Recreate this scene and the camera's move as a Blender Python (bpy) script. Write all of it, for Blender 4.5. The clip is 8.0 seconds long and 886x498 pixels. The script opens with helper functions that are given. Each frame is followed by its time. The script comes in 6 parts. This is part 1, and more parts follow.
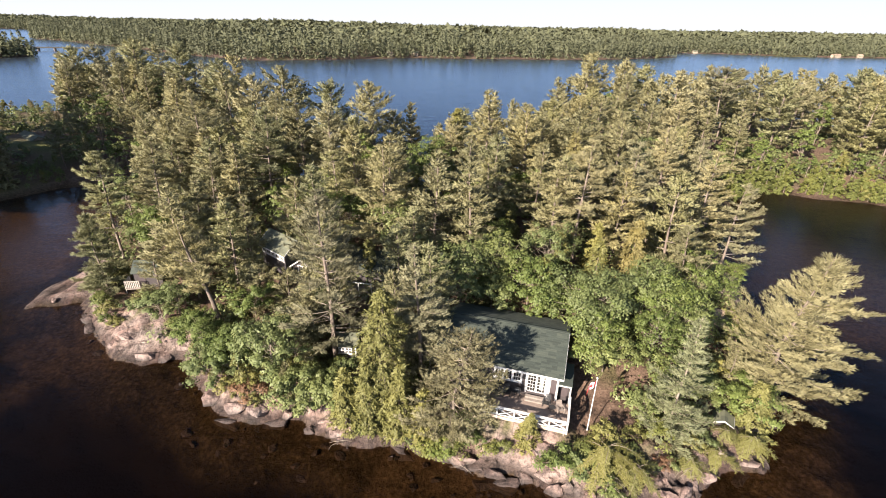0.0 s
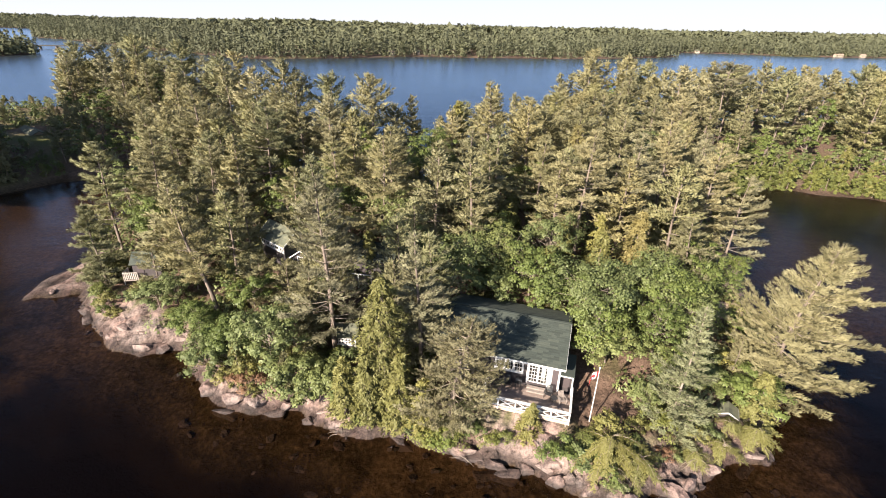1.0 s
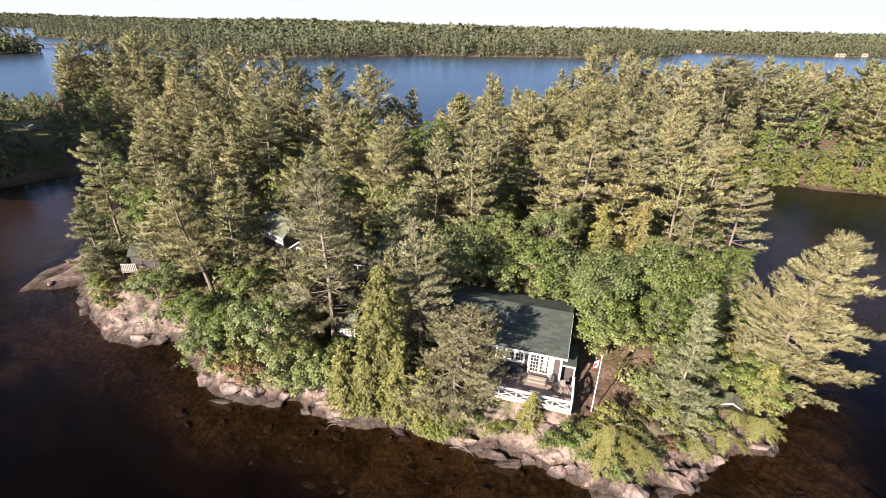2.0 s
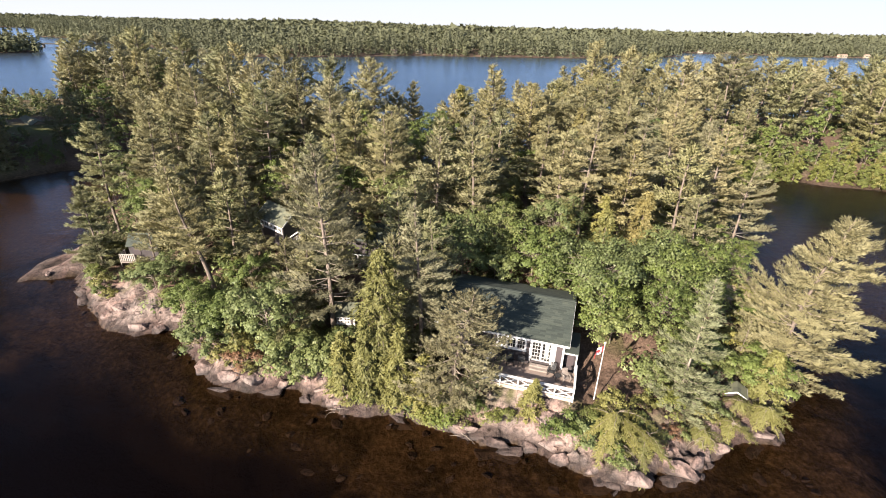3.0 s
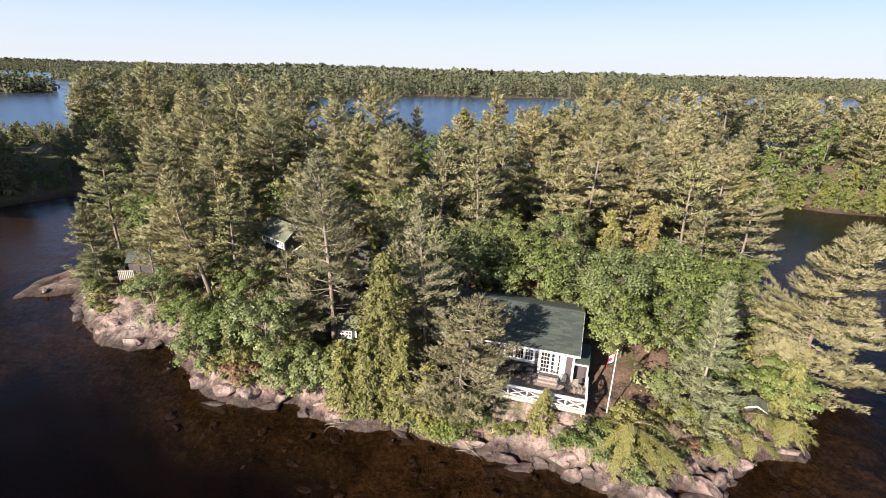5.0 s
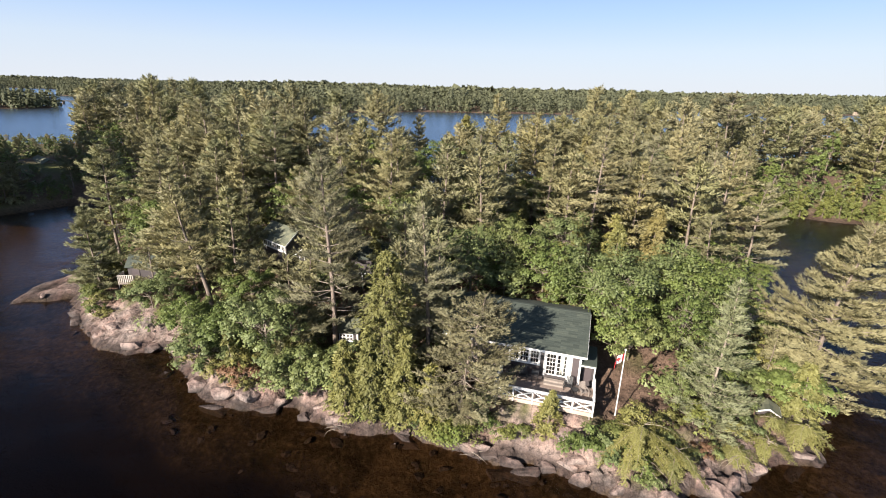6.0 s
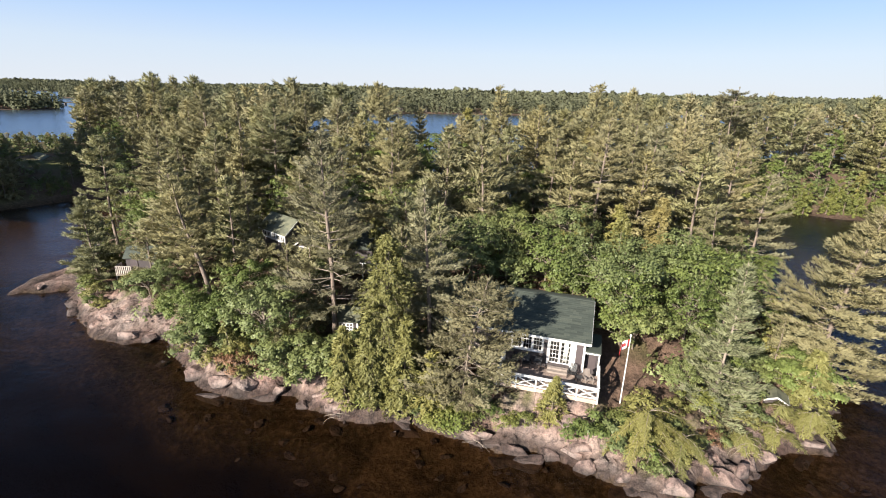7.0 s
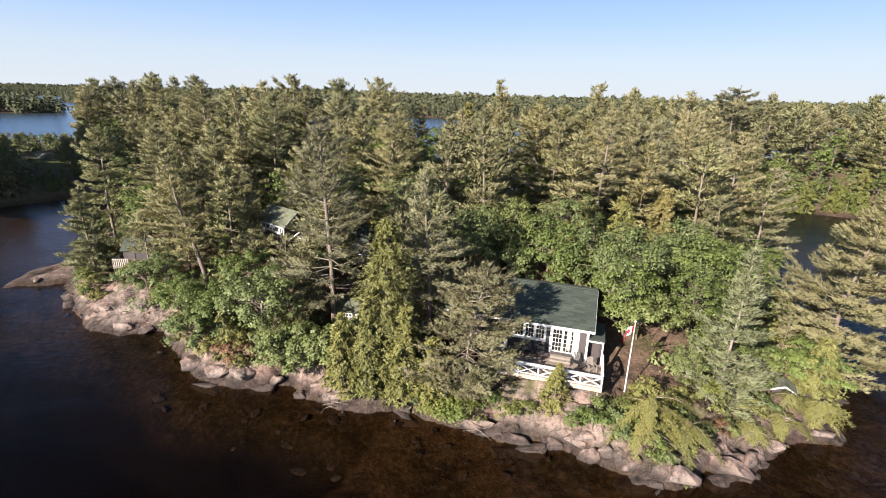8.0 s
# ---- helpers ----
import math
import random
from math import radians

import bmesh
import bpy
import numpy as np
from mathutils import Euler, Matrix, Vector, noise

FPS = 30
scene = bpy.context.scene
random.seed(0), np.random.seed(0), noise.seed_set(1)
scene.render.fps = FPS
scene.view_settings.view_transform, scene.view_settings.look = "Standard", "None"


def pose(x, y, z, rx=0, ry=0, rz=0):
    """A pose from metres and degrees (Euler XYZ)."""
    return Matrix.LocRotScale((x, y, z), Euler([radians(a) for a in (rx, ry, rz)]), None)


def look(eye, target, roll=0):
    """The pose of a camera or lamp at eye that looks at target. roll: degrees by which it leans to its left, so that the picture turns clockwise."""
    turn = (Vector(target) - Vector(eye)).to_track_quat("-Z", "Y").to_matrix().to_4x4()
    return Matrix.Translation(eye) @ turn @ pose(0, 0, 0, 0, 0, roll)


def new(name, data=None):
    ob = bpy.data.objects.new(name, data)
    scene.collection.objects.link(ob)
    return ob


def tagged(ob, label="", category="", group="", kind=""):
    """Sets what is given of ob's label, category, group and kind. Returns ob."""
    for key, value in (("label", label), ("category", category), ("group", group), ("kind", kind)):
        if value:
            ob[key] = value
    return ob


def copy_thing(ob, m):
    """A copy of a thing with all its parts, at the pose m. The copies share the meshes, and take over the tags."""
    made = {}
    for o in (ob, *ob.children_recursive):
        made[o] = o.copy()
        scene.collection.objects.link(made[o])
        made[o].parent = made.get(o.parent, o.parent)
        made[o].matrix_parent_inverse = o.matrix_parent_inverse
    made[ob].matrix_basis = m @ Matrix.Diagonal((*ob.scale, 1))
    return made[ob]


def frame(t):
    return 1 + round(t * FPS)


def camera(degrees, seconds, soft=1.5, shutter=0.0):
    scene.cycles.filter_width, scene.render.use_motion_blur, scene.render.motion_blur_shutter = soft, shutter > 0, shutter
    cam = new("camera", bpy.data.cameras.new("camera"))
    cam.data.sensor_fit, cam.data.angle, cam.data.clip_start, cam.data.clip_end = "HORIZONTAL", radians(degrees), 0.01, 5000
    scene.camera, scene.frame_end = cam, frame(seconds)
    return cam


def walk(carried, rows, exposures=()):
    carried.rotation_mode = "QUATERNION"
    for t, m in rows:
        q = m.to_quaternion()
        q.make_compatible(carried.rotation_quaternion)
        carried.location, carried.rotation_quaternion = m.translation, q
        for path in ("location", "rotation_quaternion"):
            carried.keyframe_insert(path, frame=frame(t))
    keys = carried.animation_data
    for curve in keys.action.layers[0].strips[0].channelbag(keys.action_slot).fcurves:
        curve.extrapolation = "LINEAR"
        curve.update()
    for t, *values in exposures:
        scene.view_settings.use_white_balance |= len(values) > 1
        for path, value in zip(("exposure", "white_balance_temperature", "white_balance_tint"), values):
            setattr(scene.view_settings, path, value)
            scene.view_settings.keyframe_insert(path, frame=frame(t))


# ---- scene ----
cam = camera(85.9, 8.0, soft=1.0)
METRES, EYE, TILT, LEAN, TURN = 11.5, 34.8, -25.3, -1.2, 0.0
ROWS = [
    (0.0, 0.0, 0.0, 0.0, -0.0, -0.0, -0.0),
    (0.5, 0.0012, 0.0263, -0.0449, 0.09, -0.02, -0.09),
    (1.0, 0.004, 0.0485, -0.0905, 0.14, -0.0, -0.15),
    (1.5, 0.0075, 0.0702, -0.1349, 0.2, 0.01, -0.18),
    (3.0, 0.0103, 0.1387, -0.3012, 0.36, 0.15, -0.34),
    (3.5, 0.0075, 0.1547, -0.3604, 0.41, 1.23, -0.38),
    (4.0, 0.0032, 0.1748, -0.4221, 0.45, 2.08, -0.4),
    (4.5, -0.0044, 0.1989, -0.4818, 0.49, 3.21, -0.42),
    (5.0, -0.0161, 0.2267, -0.537, 0.53, 4.76, -0.43),
    (6.5, -0.0405, 0.3236, -0.7112, 0.67, 6.94, -0.49),
    (7.0, -0.0402, 0.3615, -0.7712, 0.72, 7.0, -0.53),
    (7.5, -0.0403, 0.3992, -0.8317, 0.77, 7.2, -0.54),
    (8.0, -0.0393, 0.4344, -0.8922, 0.8, 7.58, -0.57),
]
walk(cam, [(t, pose(0, 0, EYE, TILT, LEAN, TURN) @ pose(METRES * x, METRES * y, METRES * z, 90 + pitch, roll, yaw)) for t, x, y, z, yaw, pitch, roll in ROWS],
     exposures=[(0.0, 1.69, 6780, 13.5), (1.5, 1.68, 6770, 13.5), (3.0, 1.66, 6750, 13.5), (5.0, 1.51, 6600, 12), (6.5, 1.42, 6500, 10.5), (8.0, 1.42, 6500, 10)])

# ---- world, sun, exposure ----
SUN_AZ, SUN_EL = radians(220.0), radians(25.0)
world = bpy.data.worlds.new("sky_world")
scene.world = world
world.use_nodes = True
wn, wl = world.node_tree.nodes, world.node_tree.links
sky = wn.new("ShaderNodeTexSky")
sky.sky_type, sky.sun_disc = "NISHITA", False
sky.sun_elevation, sky.sun_rotation = SUN_EL, SUN_AZ
sky.air_density, sky.dust_density, sky.ozone_density = 1.0, 0.6, 1.5
wn["Background"].inputs["Strength"].default_value = 0.055
# a thin summer veil: white at the horizon, pale blue above it, gone overhead
wtc, wsep = wn.new("ShaderNodeTexCoord"), wn.new("ShaderNodeSeparateXYZ")
wl.new(wtc.outputs["Generated"], wsep.inputs[0])


def sky_ramp(stops):
    n = wn.new("ShaderNodeValToRGB")
    while len(n.color_ramp.elements) < len(stops):
        n.color_ramp.elements.new(0.5)
    for el, (p, c) in zip(n.color_ramp.elements, stops):
        el.position, el.color = p, (*c, 1)
    wl.new(wsep.outputs[2], n.inputs[0])
    return n.outputs[0]


thick = sky_ramp([(0.0, (0.95,) * 3), (0.2, (0.8,) * 3), (0.36, (0.0,) * 3)])
tint = sky_ramp([(0.0, (0.72, 0.77, 0.84)), (0.07, (0.62, 0.73, 0.88)), (0.13, (0.45, 0.63, 0.94)), (0.2, (0.31, 0.50, 0.90)), (0.34, (0.10, 0.19, 0.42))])
gain = wn.new("ShaderNodeVectorMath")
gain.operation = "SCALE"
gain.inputs["Scale"].default_value = 7.6
wl.new(tint, gain.inputs[0])
wmix = wn.new("ShaderNodeMix")
wmix.data_type = "RGBA"
wl.new(thick, wmix.inputs[0])
wl.new(sky.outputs["Color"], wmix.inputs[6])
wl.new(gain.outputs[0], wmix.inputs[7])
wl.new(wmix.outputs[2], wn["Background"].inputs["Color"])

sun_data = bpy.data.lights.new("sun", "SUN")
sun_data.energy, sun_data.angle, sun_data.color = 5.0, radians(0.55), (1.0, 0.92, 0.80)
sun = new("sun", sun_data)
to_sun = Vector((math.sin(SUN_AZ) * math.cos(SUN_EL), math.cos(SUN_AZ) * math.cos(SUN_EL), math.sin(SUN_EL)))
sun.matrix_world = look(to_sun * 200, (0, 0, 0))


# ---- materials ----
def material(name):
    m = bpy.data.materials.new(name)
    m.use_nodes = True
    nt = m.node_tree
    return m, nt, nt.nodes["Principled BSDF"], nt.nodes["Material Output"]


def node(nt, kind, **sets):
    n = nt.nodes.new(kind)
    for k, v in sets.items():
        n.inputs[k].default_value = v
    return n


def ramp(nt, fac, stops):
    r = nt.nodes.new("ShaderNodeValToRGB")
    e = r.color_ramp.elements
    while len(e) < len(stops):
        e.new(0.5)
    for el, (p, c) in zip(e, stops):
        el.position, el.color = p, (*c, 1)
    nt.links.new(fac, r.inputs[0])
    return r.outputs[0]


def noise_tex(nt, scale, detail=5.0, rough=0.6, coords="Object", stretch=None):
    tc = nt.nodes.new("ShaderNodeTexCoord")
    n = node(nt, "ShaderNodeTexNoise", Scale=scale, Detail=detail, Roughness=rough)
    out = tc.outputs[coords]
    if stretch:
        mp = nt.nodes.new("ShaderNodeMapping")
        mp.inputs["Scale"].default_value = stretch
        nt.links.new(out, mp.inputs[0])
        out = mp.outputs[0]
    nt.links.new(out, n.inputs["Vector"])
    return n.outputs[0]


def mix(nt, fac, a, b, blend="MIX"):
    m = nt.nodes.new("ShaderNodeMix")
    m.data_type, m.blend_type = "RGBA", blend
    for sock, v in ((m.inputs[0], fac), (m.inputs[6], a), (m.inputs[7], b)):
        if hasattr(v, "links"):
            nt.links.new(v, sock)
        elif isinstance(v, (int, float)):
            sock.default_value = v
        else:
            sock.default_value = (*v, 1)
    return m.outputs[2]


def bump(nt, bsdf, height, strength, distance):
    b = node(nt, "ShaderNodeBump", Strength=strength, Distance=distance)
    nt.links.new(height, b.inputs["Height"])
    nt.links.new(b.outputs[0], bsdf.inputs["Normal"])


def foliage(name, dark, mid, light, trans=0.16, rough=0.55, patch_scale=0.45, patch=0.16, spread=0.5):
    """Leaves or needles: each island its own tone, each tree its own tone, with light through the leaf."""
    m, nt, bsdf, out = material(name)
    geo = nt.nodes.new("ShaderNodeNewGeometry")
    calm = [tuple(a * spread + b * (1 - spread) for a, b in zip(c, mid)) for c in (dark, light)]
    col = ramp(nt, geo.outputs["Random Per Island"], [(0.0, calm[0]), (0.5, mid), (1.0, calm[1])])
    info = nt.nodes.new("ShaderNodeObjectInfo")
    tone = ramp(nt, info.outputs["Random"], [(0.0, (0.8, 0.82, 0.84)), (0.5, (1, 1, 1)), (1.0, (1.12, 1.07, 0.97))])
    col = mix(nt, 1.0, col, tone, "MULTIPLY")
    spots = ramp(nt, noise_tex(nt, patch_scale, 3.0), [(0.3, (1 - patch, 1 - patch, 1 - patch)), (0.7, (1 + patch, 1 + patch * 0.8, 1 + patch * 0.4))])
    col = mix(nt, 1.0, col, spots, "MULTIPLY")
    nt.links.new(col, bsdf.inputs["Base Color"])
    bsdf.inputs["Roughness"].default_value = rough
    bsdf.inputs["Specular IOR Level"].default_value = 0.25
    tr = nt.nodes.new("ShaderNodeBsdfTranslucent")
    nt.links.new(col, tr.inputs["Color"])
    ms = nt.nodes.new("ShaderNodeMixShader")
    ms.inputs[0].default_value = trans
    nt.links.new(bsdf.outputs[0], ms.inputs[1])
    nt.links.new(tr.outputs[0], ms.inputs[2])
    nt.links.new(ms.outputs[0], out.inputs["Surface"])
    return m


PINE = foliage("pine_needles", (0.154, 0.147, 0.077), (0.22, 0.206, 0.11), (0.282, 0.26, 0.143))
PINE_BLUE = foliage("blue_pine_needles", (0.134, 0.141, 0.07), (0.2, 0.199, 0.103), (0.266, 0.26, 0.141))
PINE_YOUNG = foliage("young_grey_green_needles", (0.125, 0.14, 0.078), (0.178, 0.192, 0.11), (0.23, 0.242, 0.145))
PINE_GREY = foliage("grey_green_pine_needles", (0.116, 0.112, 0.068), (0.171, 0.162, 0.099), (0.226, 0.212, 0.135))
PINE_GOLD = foliage("golden_pine_needles", (0.19, 0.18, 0.105), (0.25, 0.235, 0.14), (0.305, 0.285, 0.175))
PINE_SUN = foliage("sunlit_golden_needles", (0.165, 0.158, 0.092), (0.208, 0.198, 0.117), (0.25, 0.237, 0.142))
PINE_PALE = foliage("pale_young_needles", (0.148, 0.16, 0.075), (0.21, 0.221, 0.108), (0.266, 0.275, 0.14))
CEDAR = foliage("cedar_sprays", (0.118, 0.12, 0.038), (0.18, 0.175, 0.06), (0.243, 0.228, 0.084))
RUSSET = foliage("russet_sprays", (0.12, 0.11, 0.045), (0.178, 0.158, 0.068), (0.232, 0.202, 0.09))
MAPLE = foliage("maple_leaves", (0.076, 0.108, 0.03), (0.13, 0.166, 0.05), (0.19, 0.222, 0.074), 0.25, 0.5)
OAK = foliage("oak_leaves", (0.088, 0.114, 0.044), (0.146, 0.176, 0.07), (0.209, 0.233, 0.101), 0.25, 0.5)
SHRUB = foliage("shrub_leaves", (0.09, 0.11, 0.033), (0.15, 0.168, 0.052), (0.218, 0.224, 0.075), 0.25, 0.55)
FAR_PINE = foliage("far_conifers", (0.06, 0.068, 0.044), (0.098, 0.106, 0.066), (0.132, 0.138, 0.085), 0.1, 0.8, 0.06, 0.26, 0.2)
FAR_LEAF = foliage("far_canopy", (0.066, 0.076, 0.045), (0.112, 0.122, 0.07), (0.155, 0.162, 0.095), 0.1, 0.8, 0.06, 0.3, 0.2)
DEAD = foliage("dead_needles", (0.12, 0.07, 0.045), (0.18, 0.1, 0.06), (0.23, 0.14, 0.09), 0.2)


def bark_material(name, a, b):
    m, nt, bsdf, out = material(name)
    n = noise_tex(nt, 6.0, 6.0, 0.7, stretch=(1, 1, 0.25))
    nt.links.new(ramp(nt, n, [(0.3, a), (0.7, b)]), bsdf.inputs["Base Color"])
    bsdf.inputs["Roughness"].default_value = 0.9
    bump(nt, bsdf, n, 0.8, 0.03)
    return m


BARK = bark_material("pine_bark", (0.075, 0.055, 0.045), (0.24, 0.19, 0.155))
BARK_PALE = bark_material("weathered_branch_wood", (0.125, 0.1, 0.08), (0.34, 0.28, 0.225))


def plain(name, color, rough=0.6, var=0.12, scale=3.0, metal=0.0, relief=0.0, stretch=None):
    """Paint, wood or metal with fine and broad unevenness."""
    m, nt, bsdf, out = material(name)
    n1 = noise_tex(nt, scale, 6.0, 0.65, stretch=stretch)
    n2 = noise_tex(nt, scale * 0.18, 3.0)
    lo, hi = [tuple(min(1.0, c * k) for c in color) for k in (1 - var, 1 + var)]
    col = ramp(nt, n1, [(0.3, lo), (0.7, hi)])
    col = mix(nt, 1.0, col, ramp(nt, n2, [(0.3, (1 - var * 0.6,) * 3), (0.7, (1, 1, 1))]), "MULTIPLY")
    nt.links.new(col, bsdf.inputs["Base Color"])
    bsdf.inputs["Roughness"].default_value, bsdf.inputs["Metallic"].default_value = rough, metal
    if relief:
        bump(nt, bsdf, n1, 0.5, relief)
    return m


WHITE = plain("white_paint", (0.66, 0.645, 0.63), 0.5, 0.06)
CREAM = plain("faded_cream_paint", (0.47, 0.42, 0.37), 0.7, 0.1)
SIDING = plain("dark_siding", (0.055, 0.045, 0.046), 0.7, 0.12, 4.0)
DOOR_DARK = plain("dark_red_brown_paint", (0.075, 0.058, 0.06), 0.55, 0.08)
DECKWOOD = plain("weathered_deck_wood", (0.25, 0.19, 0.16), 0.8, 0.25, 3.0, stretch=(0.4, 6, 6))
NEWWOOD = plain("tan_lumber", (0.43, 0.33, 0.265), 0.75, 0.15, 3.0, stretch=(0.4, 6, 6))
GREYWOOD = plain("grey_weathered_wood", (0.24, 0.20, 0.175), 0.85, 0.2, 4.0)
BLACK = plain("black_metal", (0.02, 0.02, 0.022), 0.4, 0.2)
FABRIC = plain("curtain_cloth", (0.42, 0.40, 0.36), 0.9, 0.08)
RED = plain("red_flag_cloth", (0.62, 0.03, 0.03), 0.8, 0.06)
FLAGWHITE = plain("white_flag_cloth", (0.8, 0.8, 0.8), 0.8, 0.05)
TAN_ROOF = plain("tan_shingle", (0.34, 0.25, 0.19), 0.9, 0.15)
TAN_WALL = plain("tan_siding", (0.36, 0.29, 0.22), 0.8, 0.1)
LOWWALL = plain("dark_interior", (0.05, 0.045, 0.04), 0.9, 0.2)


def shingle_material(name, color):
    m, nt, bsdf, out = material(name)
    geo = nt.nodes.new("ShaderNodeNewGeometry")
    isl = ramp(nt, geo.outputs["Random Per Island"], [(0.0, (0.72, 0.74, 0.74)), (0.5, (0.98, 1, 1)), (1.0, (1.3, 1.26, 1.2))])
    fine = ramp(nt, noise_tex(nt, 28.0, 4.0), [(0.3, tuple(c * 0.75 for c in color)), (0.7, tuple(c * 1.25 for c in color))])
    big = ramp(nt, noise_tex(nt, 0.5, 4.0), [(0.3, (0.85, 0.87, 0.86)), (0.7, (1.12, 1.1, 1.06))])
    nt.links.new(mix(nt, 1.0, mix(nt, 1.0, fine, isl, "MULTIPLY"), big, "MULTIPLY"), bsdf.inputs["Base Color"])
    bsdf.inputs["Roughness"].default_value = 0.85
    return m


ROOF_GREEN = shingle_material("green_asphalt_shingle", (0.050, 0.060, 0.051))
ROOF_OLIVE = shingle_material("olive_asphalt_shingle", (0.105, 0.108, 0.075))


def glass_material():
    m, nt, bsdf, out = material("window_glass")
    bsdf.inputs["Base Color"].default_value = (0.9, 0.95, 0.95, 1)
    bsdf.inputs["Roughness"].default_value = 0.03
    bsdf.inputs["Transmission Weight"].default_value = 1.0
    bsdf.inputs["IOR"].default_value = 1.45
    return m


GLASS = glass_material()


def granite_material():
    m, nt, bsdf, out = material("pink_grey_granite")
    big, mid, fine = noise_tex(nt, 0.35, 5.0), noise_tex(nt, 2.3, 9.0, 0.75), noise_tex(nt, 14.0, 4.0, 0.7)
    col = ramp(nt, big, [(0.3, (0.262, 0.16, 0.136)), (0.5, (0.28, 0.202, 0.178)), (0.7, (0.215, 0.18, 0.166))])
    col = mix(nt, 1.0, col, ramp(nt, mid, [(0.36, (0.28, 0.28, 0.29)), (0.47, (0.85, 0.85, 0.85)), (0.56, (1.1, 1.08, 1.06)), (0.68, (1.45, 1.4, 1.35))]), "MULTIPLY")
    col = mix(nt, 1.0, col, ramp(nt, fine, [(0.3, (0.75, 0.75, 0.75)), (0.7, (1.2, 1.2, 1.2))]), "MULTIPLY")
    lichen = noise_tex(nt, 0.85, 8.0, 0.7)
    col = mix(nt, 1.0, col, ramp(nt, lichen, [(0.36, (0.42, 0.41, 0.42)), (0.5, (0.9, 0.89, 0.88)), (0.6, (1.06, 1.05, 1.03))]), "MULTIPLY")
    # dark wave-washed band of algae just above the water line
    geo = nt.nodes.new("ShaderNodeNewGeometry")
    sep = nt.nodes.new("ShaderNodeSeparateXYZ")
    nt.links.new(geo.outputs["Position"], sep.inputs[0])
    ma = nt.nodes.new("ShaderNodeMath")
    ma.operation = "MULTIPLY_ADD"
    nt.links.new(mid, ma.inputs[0])
    ma.inputs[1].default_value = -0.55
    nt.links.new(sep.outputs[2], ma.inputs[2])
    wet = ramp(nt, ma.outputs[0], [(0.05, (0.26, 0.25, 0.25)), (0.4, (1, 1, 1))])
    col = mix(nt, 1.0, col, wet, "MULTIPLY")
    nt.links.new(col, bsdf.inputs["Base Color"])
    bsdf.inputs["Roughness"].default_value = 0.8
    bump(nt, bsdf, mid, 1.0, 0.25)
    return m


GRANITE = granite_material()


def ground_material():
    """One sheet: granite by the shore, needle litter inland, lawn where mown, brown rock on the lake bed, painted
    darker with depth for light lost in the water.
    """
    m, nt, bsdf, out = material("island_ground")
    big, mid, fine = noise_tex(nt, 0.3, 5.0), noise_tex(nt, 2.1, 9.0, 0.75), noise_tex(nt, 11.0, 5.0, 0.7)
    rock = ramp(nt, big, [(0.3, (0.32, 0.2, 0.172)), (0.5, (0.34, 0.252, 0.222)), (0.7, (0.27, 0.225, 0.205))])
    rock = mix(nt, 1.0, rock, ramp(nt, mid, [(0.36, (0.30, 0.29, 0.30)), (0.47, (0.85, 0.85, 0.85)), (0.56, (1.1, 1.08, 1.06)), (0.68, (1.45, 1.4, 1.35))]), "MULTIPLY")
    lichen = noise_tex(nt, 0.85, 8.0, 0.7)
    rock = mix(nt, 1.0, rock, ramp(nt, lichen, [(0.36, (0.42, 0.41, 0.42)), (0.5, (0.88, 0.87, 0.86)), (0.6, (1.04, 1.03, 1.01))]), "MULTIPLY")
    litter = ramp(nt, mid, [(0.25, (0.045, 0.032, 0.023)), (0.5, (0.135, 0.085, 0.06)), (0.75, (0.25, 0.165, 0.122))])
    moss = ramp(nt, fine, [(0.3, (0.05, 0.062, 0.016)), (0.7, (0.12, 0.125, 0.035))])
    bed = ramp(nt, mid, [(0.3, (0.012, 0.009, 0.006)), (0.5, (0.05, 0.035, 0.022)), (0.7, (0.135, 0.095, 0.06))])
    # near-black bed colour standing in for light absorbed by deep water
    depth_shade = (0.0105, 0.0072, 0.0056)
    shelf = ramp(nt, mid, [(0.32, (0.04, 0.027, 0.017)), (0.5, (0.115, 0.077, 0.046)), (0.68, (0.22, 0.15, 0.092))])

    def mask(name):
        a = nt.nodes.new("ShaderNodeAttribute")
        a.attribute_name = name
        return a.outputs["Fac"]

    tc = nt.nodes.new("ShaderNodeTexCoord")
    crack = node(nt, "ShaderNodeTexVoronoi", Scale=0.55)
    crack.feature = "DISTANCE_TO_EDGE"
    warp = mix(nt, 0.9, tc.outputs["Object"], noise_tex(nt, 0.8, 4.0), "ADD")
    nt.links.new(warp, crack.inputs["Vector"])
    rock = mix(nt, 1.0, rock, ramp(nt, crack.outputs["Distance"], [(0.0, (0.55, 0.53, 0.52)), (0.03, (0.95, 0.95, 0.95)), (0.3, (1.06, 1.05, 1.04))]), "MULTIPLY")
    geo = nt.nodes.new("ShaderNodeNewGeometry")
    sep = nt.nodes.new("ShaderNodeSeparateXYZ")
    nt.links.new(geo.outputs["Position"], sep.inputs[0])
    ma = nt.nodes.new("ShaderNodeMath")
    ma.operation = "MULTIPLY_ADD"
    nt.links.new(mid, ma.inputs[0])
    ma.inputs[1].default_value = -0.55
    nt.links.new(sep.outputs[2], ma.inputs[2])
    rock = mix(nt, 1.0, rock, ramp(nt, ma.outputs[0], [(0.15, (0.27, 0.26, 0.26)), (0.7, (1, 1, 1))]), "MULTIPLY")
    col = mix(nt, mask("litter"), rock, litter)
    col = mix(nt, mask("moss"), col, moss)
    col = mix(nt, 1.0, col, ramp(nt, fine, [(0.3, (0.72, 0.72, 0.72)), (0.7, (1.22, 1.22, 1.22))]), "MULTIPLY")
    under = mix(nt, mask("shelf"), mix(nt, mask("depth_shade"), bed, depth_shade), shelf)
